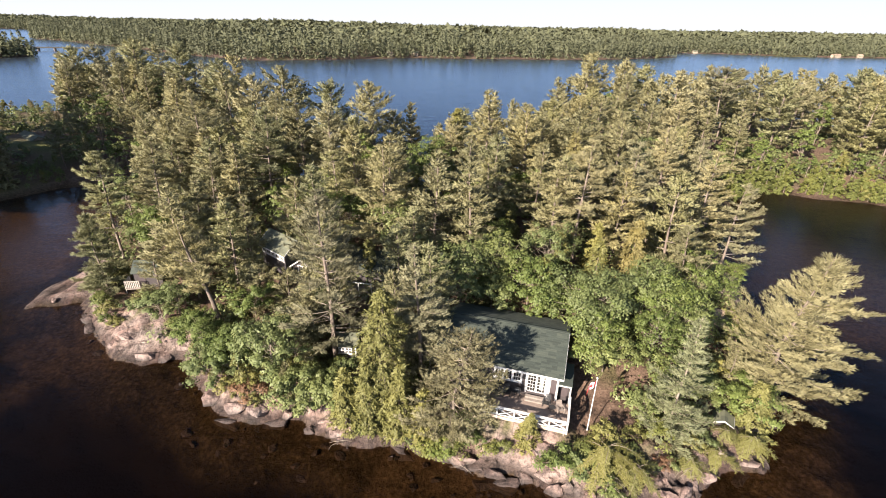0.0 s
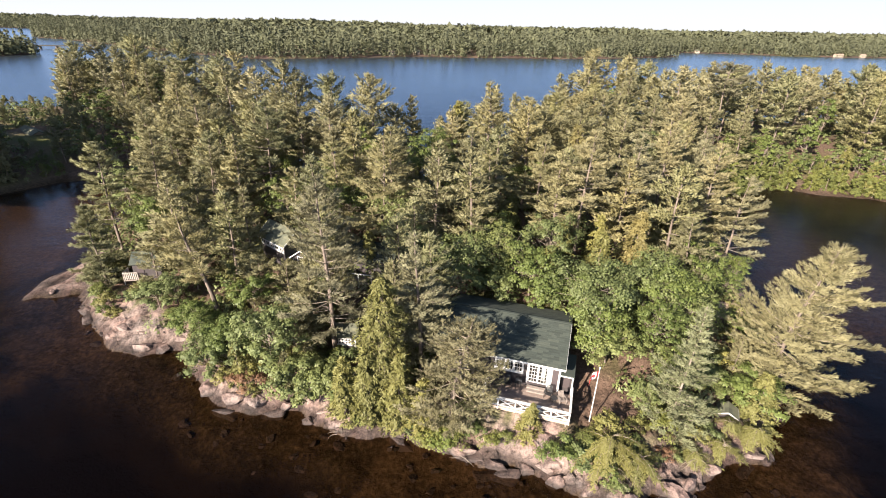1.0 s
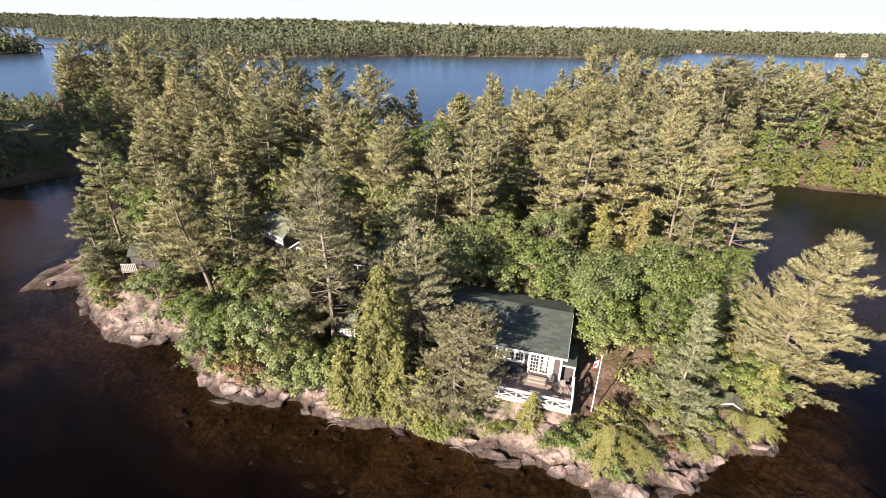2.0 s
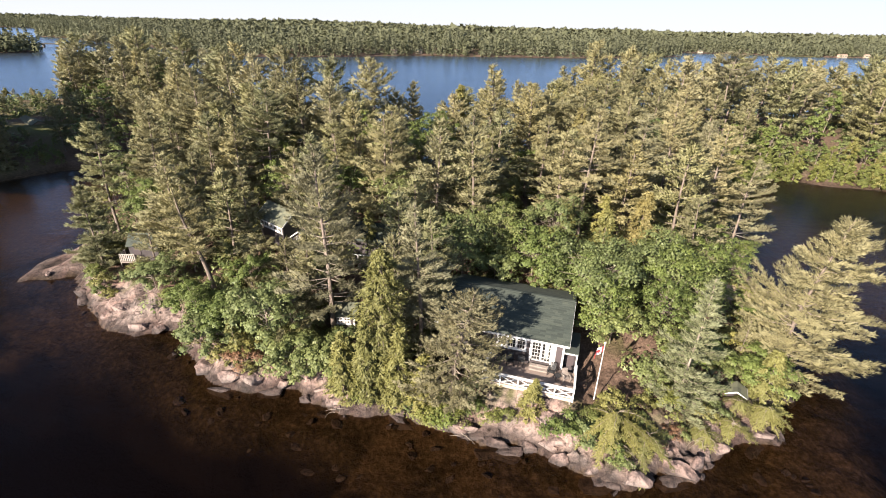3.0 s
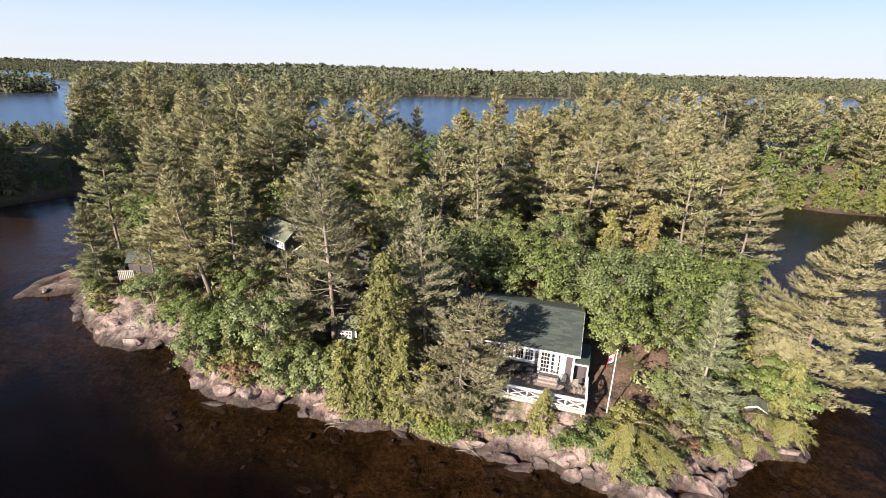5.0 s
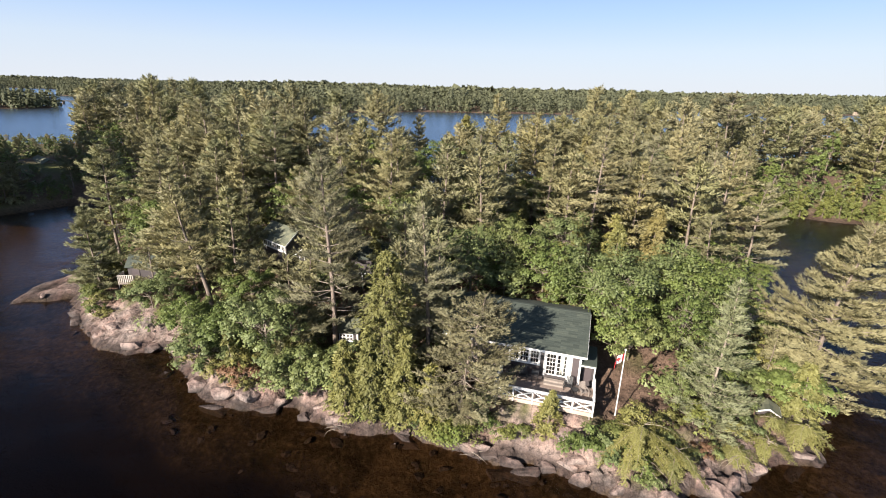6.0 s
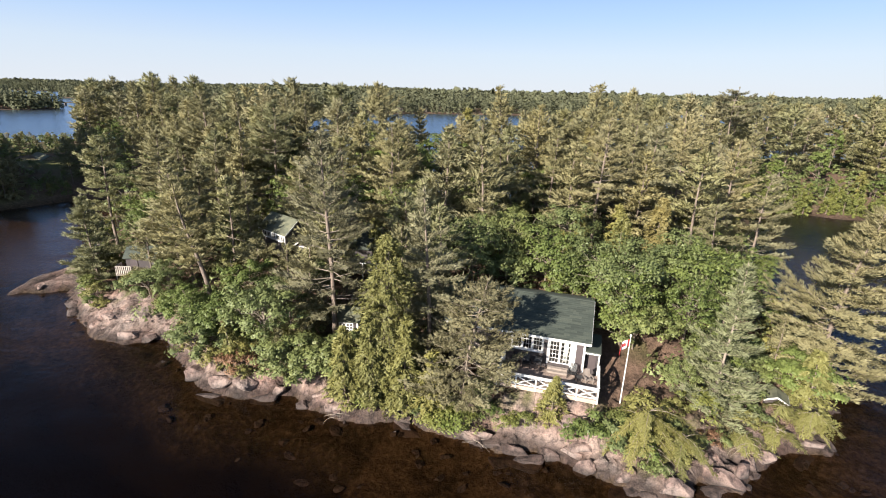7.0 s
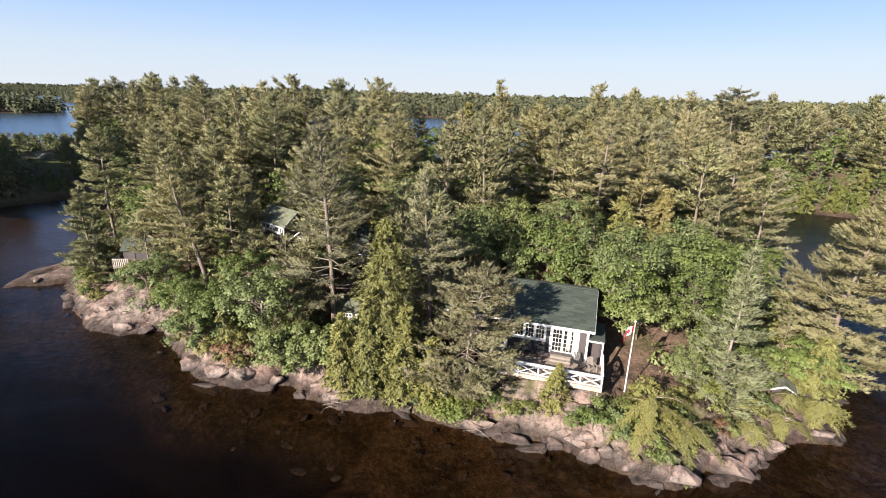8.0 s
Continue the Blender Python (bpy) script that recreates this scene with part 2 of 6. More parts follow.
    dull = nt.nodes.new("ShaderNodeMath")
    dull.operation = "MULTIPLY_ADD"
    nt.links.new(mask("lakebed"), dull.inputs[0])
    dull.inputs[1].default_value, dull.inputs[2].default_value = -0.3, 0.3
    nt.links.new(dull.outputs[0], bsdf.inputs["Specular IOR Level"])
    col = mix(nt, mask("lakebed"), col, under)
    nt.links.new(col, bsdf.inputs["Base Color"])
    bsdf.inputs["Roughness"].default_value = 0.9
    bump(nt, bsdf, mid, 1.0, 0.35)
    return m


GROUND = ground_material()


def water_material():
    """Clear tea-coloured lake water: a rippled mirror over a brown filter."""
    m, nt, bsdf, out = material("tea_brown_lake_water")
    nt.nodes.remove(bsdf)
    tr = nt.nodes.new("ShaderNodeBsdfTransparent")
    tr.inputs[0].default_value = (0.455, 0.385, 0.31, 1)
    gl = nt.nodes.new("ShaderNodeBsdfGlossy")
    gl.inputs["Roughness"].default_value = 0.2
    gl.inputs["Color"].default_value = (0.66, 0.79, 0.94, 1)
    lw = nt.nodes.new("ShaderNodeLayerWeight")
    pw = nt.nodes.new("ShaderNodeMath")
    pw.operation = "POWER"
    nt.links.new(lw.outputs["Facing"], pw.inputs[0])
    pw.inputs[1].default_value = 5.6
    fr = nt.nodes.new("ShaderNodeMath")
    fr.operation = "MULTIPLY_ADD"
    nt.links.new(pw.outputs[0], fr.inputs[0])
    fr.inputs[1].default_value, fr.inputs[2].default_value = 0.97, 0.008
    n1 = noise_tex(nt, 0.9, 4.0, 0.6, stretch=(1, 1.6, 1))
    n2 = noise_tex(nt, 0.12, 3.0, 0.5, stretch=(1, 2.0, 1))
    ad = nt.nodes.new("ShaderNodeMath")
    ad.operation = "MULTIPLY_ADD"
    nt.links.new(n2, ad.inputs[0])
    ad.inputs[1].default_value = 3.0
    nt.links.new(n1, ad.inputs[2])
    b = node(nt, "ShaderNodeBump", Strength=1.0, Distance=0.05)
    nt.links.new(ad.outputs[0], b.inputs["Height"])
    nt.links.new(b.outputs[0], gl.inputs["Normal"])
    nt.links.new(b.outputs[0], lw.inputs["Normal"])
    ms = nt.nodes.new("ShaderNodeMixShader")
    nt.links.new(fr.outputs[0], ms.inputs[0])
    nt.links.new(tr.outputs[0], ms.inputs[1])
    nt.links.new(gl.outputs[0], ms.inputs[2])
    nt.links.new(ms.outputs[0], out.inputs["Surface"])
    return m


WATER = water_material()


# ---- mesh helpers ----
def raw_mesh(name, co, tri, mat, smooth=False, normals=None):
    """A mesh from arrays of corners and of faces that all have the same number of corners.
    normals, one a corner, round the shading of leaves and needles over the clump that they make up."""
    me = bpy.data.meshes.new(name)
    co, tri = np.asarray(co, np.float32), np.asarray(tri, np.int32)
    k = tri.shape[1]
    me.vertices.add(len(co))
    me.vertices.foreach_set("co", co.ravel())
    me.loops.add(tri.size)
    me.loops.foreach_set("vertex_index", tri.ravel())
    me.polygons.add(len(tri))
    me.polygons.foreach_set("loop_start", np.arange(len(tri), dtype=np.int32) * k)
    me.polygons.foreach_set("use_smooth", np.full(len(tri), smooth, bool))
    me.update(calc_edges=True)
    me.materials.append(mat)
    if normals is not None:
        at = me.attributes.new("custom_normal", "FLOAT_VECTOR", "POINT")
        at.data.foreach_set("vector", np.asarray(normals, np.float32).ravel())
    return me


def part(name, data, mat=None, parent=None, label=""):
    """Links a bmesh or a mesh as one object under a thing or a part."""
    if isinstance(data, bmesh.types.BMesh):
        me = bpy.data.meshes.new(name)
        data.to_mesh(me)
        data.free()
        me.materials.append(mat)
    else:
        me = data
    ob = new(name, me)
    if parent:
        ob.parent = parent
    return tagged(ob, label)


def thing(name, m, label, category, group=""):
    ob = new(name)
    ob.empty_display_size = 0.3
    ob.matrix_basis = m
    return tagged(ob, label, category, group)


def box(bm, x0, y0, z0, x1, y1, z1):
    v = [bm.verts.new(p) for p in ((x0, y0, z0), (x1, y0, z0), (x1, y1, z0), (x0, y1, z0), (x0, y0, z1), (x1, y0, z1), (x1, y1, z1), (x0, y1, z1))]
    for f in ((0, 3, 2, 1), (4, 5, 6, 7), (0, 1, 5, 4), (1, 2, 6, 5), (2, 3, 7, 6), (3, 0, 4, 7)):
        bm.faces.new([v[i] for i in f])
    return v


def boxes(*list_of):
    bm = bmesh.new()
    for b in list_of:
        box(bm, *b)
    return bm


def beam(bm, a, b, w, h):
    """A bar of section w by h from a to b, h across the bar as near to upright as it goes."""
    a, b = Vector(a), Vector(b)
    d = (b - a).normalized()
    s = d.cross(Vector((0, 0, 1)))
    s = (s if s.length > 1e-4 else Vector((1, 0, 0))).normalized()
    u = s.cross(d)
    q = [p + s * i * w / 2 + u * j * h / 2 for p in (a, b) for i, j in ((-1, -1), (1, -1), (1, 1), (-1, 1))]
    v = [bm.verts.new(p) for p in q]
    for f in ((3, 2, 1, 0), (4, 5, 6, 7), (0, 1, 5, 4), (1, 2, 6, 5), (2, 3, 7, 6), (3, 0, 4, 7)):
        bm.faces.new([v[i] for i in f])
    return bm


def beams(w, h, *ends):
    bm = bmesh.new()
    for a, b in ends:
        beam(bm, a, b, w, h)
    return bm


def tube(path, radii, sides=7):
    """Corners and faces of a tapered round tube along a path."""
    path, radii = np.asarray(path, float), np.asarray(radii, float)
    n = len(path)
    d = np.gradient(path, axis=0)
    d /= np.linalg.norm(d, axis=1)[:, None] + 1e-9
    ref = np.where(np.abs(d[:, 2:3]) > 0.9, np.array([[1.0, 0, 0]]), np.array([[0, 0, 1.0]]))
    s = np.cross(d, ref)
    s /= np.linalg.norm(s, axis=1)[:, None]
    u = np.cross(s, d)
    a = np.arange(sides) * 2 * np.pi / sides
    co = path[:, None] + radii[:, None, None] * (np.cos(a)[None, :, None] * s[:, None] + np.sin(a)[None, :, None] * u[:, None])
    i, j = np.meshgrid(np.arange(n - 1), np.arange(sides), indexing="ij")
    k = (j + 1) % sides
    q = np.stack([i * sides + j, i * sides + k, (i + 1) * sides + k, (i + 1) * sides + j], -1).reshape(-1, 4)
    return co.reshape(-1, 3), q


def join(pieces):
    """Many (corners, faces) pairs as one."""
    co, fa, at = [], [], 0
    for c, f in pieces:
        co.append(c)
        fa.append(f + at)
        at += len(c)
    return np.concatenate(co), np.concatenate(fa)


# ---- the lie of the land ----
COAST = np.array([(-54, 53), (-48, 54.5), (-45.5, 51.5), (-41, 46.7), (-38, 44.6), (-32.4, 41.8), (-28.7, 42.8), (-24.5, 38.2), (-20.8, 34.9), (-17.1, 33.5),
                  (-13.1, 34.5), (-11, 32.6), (-8.1, 31.8), (-3.6, 31.3), (-1.2, 30.2), (1.5, 29.8), (3.9, 28.5), (6.3, 28.2), (8.9, 26.9), (11.2, 25.6),
                  (14.9, 24.2), (17.5, 26.0), (20, 25.3), (21.6, 27.4), (25.6, 28.8), (28.9, 29.4), (29.9, 32.3), (34.2, 35.5)])
# (-270, 30) to (-104, 70) is unseen ground added under the shade-casting pines
RIGHT = np.array([(39, 43), (43, 54), (47, 68), (53, 84), (62, 99), (77, 109), (88, 106), (99, 101), (130, 88), (240, 80), (250, 190), (150, 185), (100, 192), (45, 190),
                  (30, 160), (25, 125), (5, 108), (-25, 106), (-45, 118), (-55, 175), (-100, 192), (-140, 188), (-165, 165), (-200, 150), (-270, 120), (-270, 30), (-128, 44), (-104, 70), (-90, 92.5), (-83, 103), (-74, 109), (-66, 102),
                  (-60, 88), (-57, 76), (-54, 68), (-53, 63), (-54.6, 57)])
LAND = np.concatenate([COAST, RIGHT])
FAR_LAND = np.array([(-3500, 1500), (-1300, 1420), (-1060, 1330), (-900, 1180), (-735, 930), (-650, 820), (-575, 780), (-400, 640), (-250, 520), (-176, 478), (-104, 517), (-33, 567), (42, 576), (141, 590), (218, 626), (324, 705),
                     (335, 780), (388, 830), (471, 830), (540, 797), (633, 802), (692, 808), (1200, 850), (3500, 1200), (3500, 4500), (-3500, 4500)])
ISLET = np.array([(-371, 466), (-386, 447), (-470, 400), (-540, 450), (-480, 515), (-386, 494)])


def signed(poly, x, y):
    """Distance to a coast, positive on land."""
    best, inside = np.full(x.shape, 1e9), np.zeros(x.shape, bool)
    for (ax, ay), (bx, by) in zip(poly, np.roll(poly, -1, axis=0)):
        dx, dy = bx - ax, by - ay
        t = np.clip(((x - ax) * dx + (y - ay) * dy) / (dx * dx + dy * dy), 0, 1)
        best = np.minimum(best, np.hypot(x - ax - t * dx, y - ay - t * dy))
        if by != ay:
            cross = ((ay > y) != (by > y)) & (x < dx * (y - ay) / dy + ax)
            inside ^= cross
    return np.where(inside, best, -best)


def waves(x, y, seed, octaves=4, base=0.05, gain=0.55):
    """Smooth random relief, about -1 to 1."""
    r = np.random.RandomState(seed)
    out, amp = np.zeros(np.shape(x)), 1.0
    for o in range(octaves):
        for _ in range(3):
            a, p = r.uniform(0, 2 * np.pi), r.uniform(0, 2 * np.pi)
            f = base * 2 ** o * r.uniform(0.75, 1.3) * 2 * np.pi
            out = out + amp / 3 * np.sin(f * (x * math.cos(a) + y * math.sin(a)) + p + 1.5 * np.sin(f * 0.6 * (y * math.cos(a) - x * math.sin(a)) + 2 * p))
        amp *= gain
    return out


def smooth(a, b, v):
    t = np.clip((v - a) / (b - a), 0, 1)
    return t * t * (3 - 2 * t)


def hump(x, y, cx, cy, rx, ry, h):
    return h * np.exp(-((x - cx) / rx) ** 2 - ((y - cy) / ry) ** 2)


def cells(x, y, size, seed):
    """Distances to the nearest and the second nearest of a set of scattered points, in cells."""
    u, v = np.asarray(x, float) / size, np.asarray(y, float) / size
    iu, iv = np.floor(u), np.floor(v)
    f1, f2 = np.full(u.shape, 9.0), np.full(u.shape, 9.0)
    for du in (-1, 0, 1):
        for dv in (-1, 0, 1):
            a, b = iu + du, iv + dv
            h = np.sin(a * 127.1 + b * 311.7 + seed) * 43758.5453
            k = np.sin(a * 269.5 + b * 183.3 + seed) * 24634.6345
            dist = np.hypot(a + h - np.floor(h) - u, b + k - np.floor(k) - v)
            f2 = np.minimum(f2, np.maximum(dist, f1))
            f1 = np.minimum(f1, dist)
    return f1, f2


def land(x, y):
    """Height of the ground, and the distance to the nearest coast."""
    x, y = np.asarray(x, float), np.asarray(y, float)
    d0 = signed(LAND, x, y) + 0.55 * waves(x, y, 3, 4, 0.09)
    d1, d2 = signed(FAR_LAND, x, y), signed(ISLET, x, y)
    home = 2.2 * (1 - np.exp(-np.maximum(d0, 0) / 2.6)) + 4.0 * smooth(6, 24, d0) + smooth(0, 2, d0) * (0.35 * waves(x, y, 5, 4, 0.12) + 0.1 * np.abs(waves(x, y, 9, 3, 0.5)))
    home = home + 0.28 * smooth(0.3, 1.2, d0) * smooth(7, 3, d0) * (np.abs(waves(x + 0.4 * y, y, 15, 3, 0.16)) * 2 - 0.9)
    home = home + 0.42 * smooth(0.1, 0.9, d0) * smooth(8, 3, d0) * (0.45 - np.abs(waves(x, y - 0.3 * x, 17, 3, 0.3)))
    home = home + smooth(0.5, 3.5, d0) * (hump(x, y, 8.5, 31.5, 5.0, 2.6, 1.1) + hump(x, y, -17, 50, 8, 7, 1.0) - hump(x, y, -52, 57, 7, 7, 0.85))
    far = 1.5 * smooth(0, 12, d1) + 9 * smooth(10, 320, d1) + smooth(60, 600, d1) * (5 + 7 * waves(x, y, 21, 3, 0.0009))
    # frost-split ledges along the shore
    step, lifted = 0.42, home + 0.25 * waves(x, y, 19, 3, 0.14)
    ledge = step * (np.floor(lifted / step) + smooth(0.55, 0.95, lifted / step - np.floor(lifted / step))) - 0.25 * waves(x, y, 19, 3, 0.14)
    home = home + (ledge - home) * 0.3 * smooth(0.2, 0.8, d0) * smooth(9, 4, d0)
    # rounded bulges of bedrock with joints between them
    shore = smooth(-0.2, 0.8, d0) * smooth(10, 5, d0) * smooth(76, 64, y) * (1 - hump(x, y, -52, 57, 7, 5, 0.75))
    shore = shore * (0.6 + 0.4 * smooth(-26, -12, x))
    for size, seed, high in ((3.8, 2.0, 0.7), (1.6, 5.0, 0.22)):
        f1, f2 = cells(x + 0.25 * waves(x, y, 23, 2, 0.4) + 0.3 * y, 1.35 * y - 0.3 * x, size, seed)
        home = home + shore * high * (0.42 - 1.1 * f1 * f1 - 0.5 * smooth(0.16, 0.0, f2 - f1))
    home = np.where(d0 > 0, np.maximum(home, 0.10 * smooth(0, 0.5, d0)), home)
    isle = 2.5 * smooth(0, 25, d2)
    d = np.maximum(np.maximum(d0, d1), d2)
    shoal = 0.75 + 0.35 * waves(x, y, 31, 3, 0.035) - hump(x, y, -47, 46, 12, 8, 1.0) - hump(x, y, 5, 24, 11, 6, 0.85) - hump(x, y, 33, 27, 8, 6, 0.8) + hump(x, y, -19, 26, 9, 7, 0.6)
    deep = np.maximum(-d, 0)
    bed = -0.12 - 0.55 * (1 - np.exp(-deep / 1.2)) - (0.035 + 0.42 * np.clip(shoal, 0, 1.2)) * np.clip(deep, 0, 40) * smooth(0.5, 9, deep) + 0.16 * waves(x, y, 41, 4, 0.25) * smooth(0.3, 2, deep) * smooth(30, 8, deep)
    bed = np.maximum(bed, -4.0 + 0.02 * bed)
    z = np.where(d > 0, np.where(d0 >= d, home, np.where(d1 >= d, far, isle)), bed)
    return z, d, d0


SHEET = {}


def ground_z(x, y):
    """Height of the built ground sheet at a place."""
    xs, ys, z = SHEET["x"], SHEET["y"], SHEET["z"]
    i = min(max(int(np.searchsorted(xs, x)) - 1, 0), len(xs) - 2)
    j = min(max(int(np.searchsorted(ys, y)) - 1, 0), len(ys) - 2)
    u, v = (x - xs[i]) / (xs[i + 1] - xs[i]), (y - ys[j]) / (ys[j + 1] - ys[j])
    return float((z[j, i] * (1 - u) + z[j, i + 1] * u) * (1 - v) + (z[j + 1, i] * (1 - u) + z[j + 1, i + 1] * u) * v)


def steps(lo, hi, fine, cap, reach, far):
    """Grid lines: fine between lo and hi, wider outside, no wider than cap within reach."""
    mid = list(np.arange(lo, hi + fine / 2, fine))
    up, s = [mid[-1]], fine
    while up[-1] < far:
        s = min(s * 1.13, cap) if abs(up[-1]) < reach else s * 1.25
        up.append(up[-1] + s)
    dn, s = [mid[0]], fine
    while dn[-1] > -far:
        s = min(s * 1.13, cap) if abs(dn[-1]) < reach * 0.6 else s * 1.25
        dn.append(dn[-1] - s)
    return np.array(dn[:0:-1] + mid + up[1:])


def build_ground():
    xs, ys = steps(-57, 35, 0.34, 16, 850, 3200), steps(23.4, 48, 0.30, 14, 950, 4200)
    gx, gy = np.meshgrid(xs, ys)
    z, d, d0 = land(gx, gy)
    SHEET.update(x=xs, y=ys, z=z)
    ny, nx = gx.shape
    i, j = np.meshgrid(np.arange(ny - 1), np.arange(nx - 1), indexing="ij")
    a = i * nx + j
    quads = np.stack([a, a + 1, a + nx + 1, a + nx], -1).reshape(-1, 4)
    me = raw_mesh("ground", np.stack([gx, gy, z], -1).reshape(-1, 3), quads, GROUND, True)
    w = waves(gx, gy, 51, 4, 0.11)
    bare = hump(gx, gy, 8.5, 29.5, 4, 2.2, 1.0) + hump(gx, gy, -36, 47, 7, 4, 1.0) + hump(gx, gy, -52, 57, 7, 6, 1.4)
    litter = smooth(1.6, 4.2, d0 + 1.6 * w - 3.5 * bare)
    litter = np.maximum(litter, smooth(62, 72, gy) * smooth(0.2, 1.2, d0))
    litter = np.where(d0 >= d - 1e-6, litter, smooth(1.0, 5.0, d))
    moss = smooth(0.15, 0.6, waves(gx, gy, 61, 4, 0.16)) * smooth(1.0, 2.4, d - 2 * bare) * 0.75
    lawn = hump(gx, gy, -100, 118, 8, 4, 1.5)
    moss = np.clip(np.maximum(moss * (1 - np.clip(hump(gx, gy, 15, 34, 4.5, 4.5, 1.3), 0, 1)), lawn), 0, 1)
    # pale brown shelves of rock and sand under the shallows
    rough = 0.8 * waves(gx, gy, 57, 3, 0.12)
    step = ((gx + 8.4) * 4.8 - (gy - 23.5) * 2.5) / 5.41 + rough * 0.5
    shelf = 0.62 * smooth(-0.2, 0.5, step) * smooth(26, 14, gx) * smooth(-0.6, 0.5, waves(gx, gy, 59, 3, 0.1) + 0.25)
    shelf = np.maximum(shelf, smooth(0.25, 0.8, hump(gx, gy, -43, 46, 9, 8, 1.0) + 0.25 * rough) * 0.45)
    shelf = np.maximum(shelf, smooth(0.2, 0.9, hump(gx, gy, -75, 84, 16, 22, 1.3) + 0.15 * rough))
    shelf = np.maximum(shelf, smooth(0.25, 0.8, hump(gx, gy, 31, 29, 7, 6, 1.0) + 0.25 * rough) * 0.6)
    shelf = np.maximum(shelf, smooth(0.2, 0.9, hump(gx, gy, 62, 74, 20, 24, 1.3) + 0.15 * rough) * 0.8)
    # the last mask darkens the bed with depth and offshore, as absorbed light
    for key, val in (("shelf", shelf), ("litter", litter), ("moss", moss), ("lakebed", smooth(0.04, -0.08, z)), ("depth_shade", np.maximum(smooth(-0.6, -2.6, z + 0.25 * waves(gx, gy, 53, 3, 0.12)), smooth(1.5, 8.0, -d) * smooth(4, -8, gx)) * (1 - np.clip(hump(gx, gy, -68, 78, 18, 22, 1.3), 0, 1)))):
        at = me.attributes.new(key, "FLOAT", "POINT")
        at.data.foreach_set("value", np.asarray(val, np.float32).ravel())
    tagged(new("ground", me), "granite island ground with needle litter and lake bed", "ground", kind="structure")


build_ground()
bm = bmesh.new()
bmesh.ops.create_grid(bm, x_segments=8, y_segments=8, size=4200)
lake = part("water", bm, WATER)
tagged(lake, "tea-brown lake water with small ripples", "water", kind="structure")


# ---- trees: builders ----
def unit(v):
    return v / (np.linalg.norm(v, axis=-1, keepdims=True) + 1e-9)


def facing(co, nrm, calm):
    """Loose triangles turned to show their front along nrm, their shading drawn towards it by calm: corners, faces and one normal a corner."""
    geo = unit(np.cross(co[:, 1] - co[:, 0], co[:, 2] - co[:, 0]))
    back = (geo * nrm).sum(1) < 0
    co[back] = co[back][:, [0, 2, 1]]
    geo[back] *= -1
    return co.reshape(-1, 3), np.arange(len(co) * 3).reshape(-1, 3), np.repeat(unit(geo + calm * nrm), 3, 0)


def blades(p, d, nrm, k, length, width, r, spread=0.7, lift=0.25):
    """k needle blades fanned round the way d at each place p, one triangle each, facing about along nrm."""
    n = len(p)
    p, d, nrm = np.repeat(p, k, 0), np.repeat(d, k, 0), np.repeat(nrm, k, 0)
    way = unit(d + r.normal(0, spread, (n * k, 3)) + np.array([0, 0, lift]))
    side = unit(np.cross(way, unit(nrm) + r.normal(0, 0.24, (n * k, 3)))) * (width * r.uniform(0.6, 1.3, (n * k, 1)) / 2)
    ln = length * r.uniform(0.6, 1.25, (n * k, 1))
    p = p + r.normal(0, length * 0.22, (n * k, 3))
    co = np.stack([p + side, p - side, p + way * ln], 1)
    return facing(co, unit(nrm), 0.6)


def leaves(p, nrm, size, r, loose=0.7):
    """One three-cornered leaf at each place p, facing about along nrm."""
    n = len(p)
    nn = unit(nrm + r.normal(0, loose, (n, 3)))
    u = unit(np.cross(nn, r.normal(0, 1, (n, 3))))
    v = np.cross(nn, u)
    s = size * r.uniform(0.6, 1.3, (n, 1))
    co = np.stack([p - u * s * 1.1, p + u * s * 0.9 - v * s * 0.75, p + u * s * 0.7 + v * s * 0.8], 1)
    return facing(co, unit(nrm), 0.7)


def trunk_path(h, lean, r, bend=0.02, n=9):
    t = np.linspace(0, 1, n)
    x = lean[0] * t ** 1.3 + h * bend * np.sin(t * np.pi * r.uniform(1, 2) + r.uniform(0, 6)) * t
    y = lean[1] * t ** 1.3 + h * bend * np.sin(t * np.pi * r.uniform(1, 2) + r.uniform(0, 6)) * t
    return np.stack([x - x[0], y - y[0], t * h], -1)


def along(path, f):
    i = np.clip(f * (len(path) - 1), 0, len(path) - 1.001)
    k = int(i)
    return path[k] * (1 - (i - k)) + path[k + 1] * (i - k)


def wood_mesh(stem, limbs, pale=False):
    """Stem and limbs as one mesh, the limbs in paler weathered wood."""
    me = raw_mesh("trunk", *join(stem + limbs), BARK, True)
    me.materials.append(BARK_PALE)
    first = sum(len(f) for c, f in stem)
    kind = np.zeros(len(me.polygons), np.int32)
    kind[0 if pale else first:] = 1
    me.polygons.foreach_set("material_index", kind)
    return me


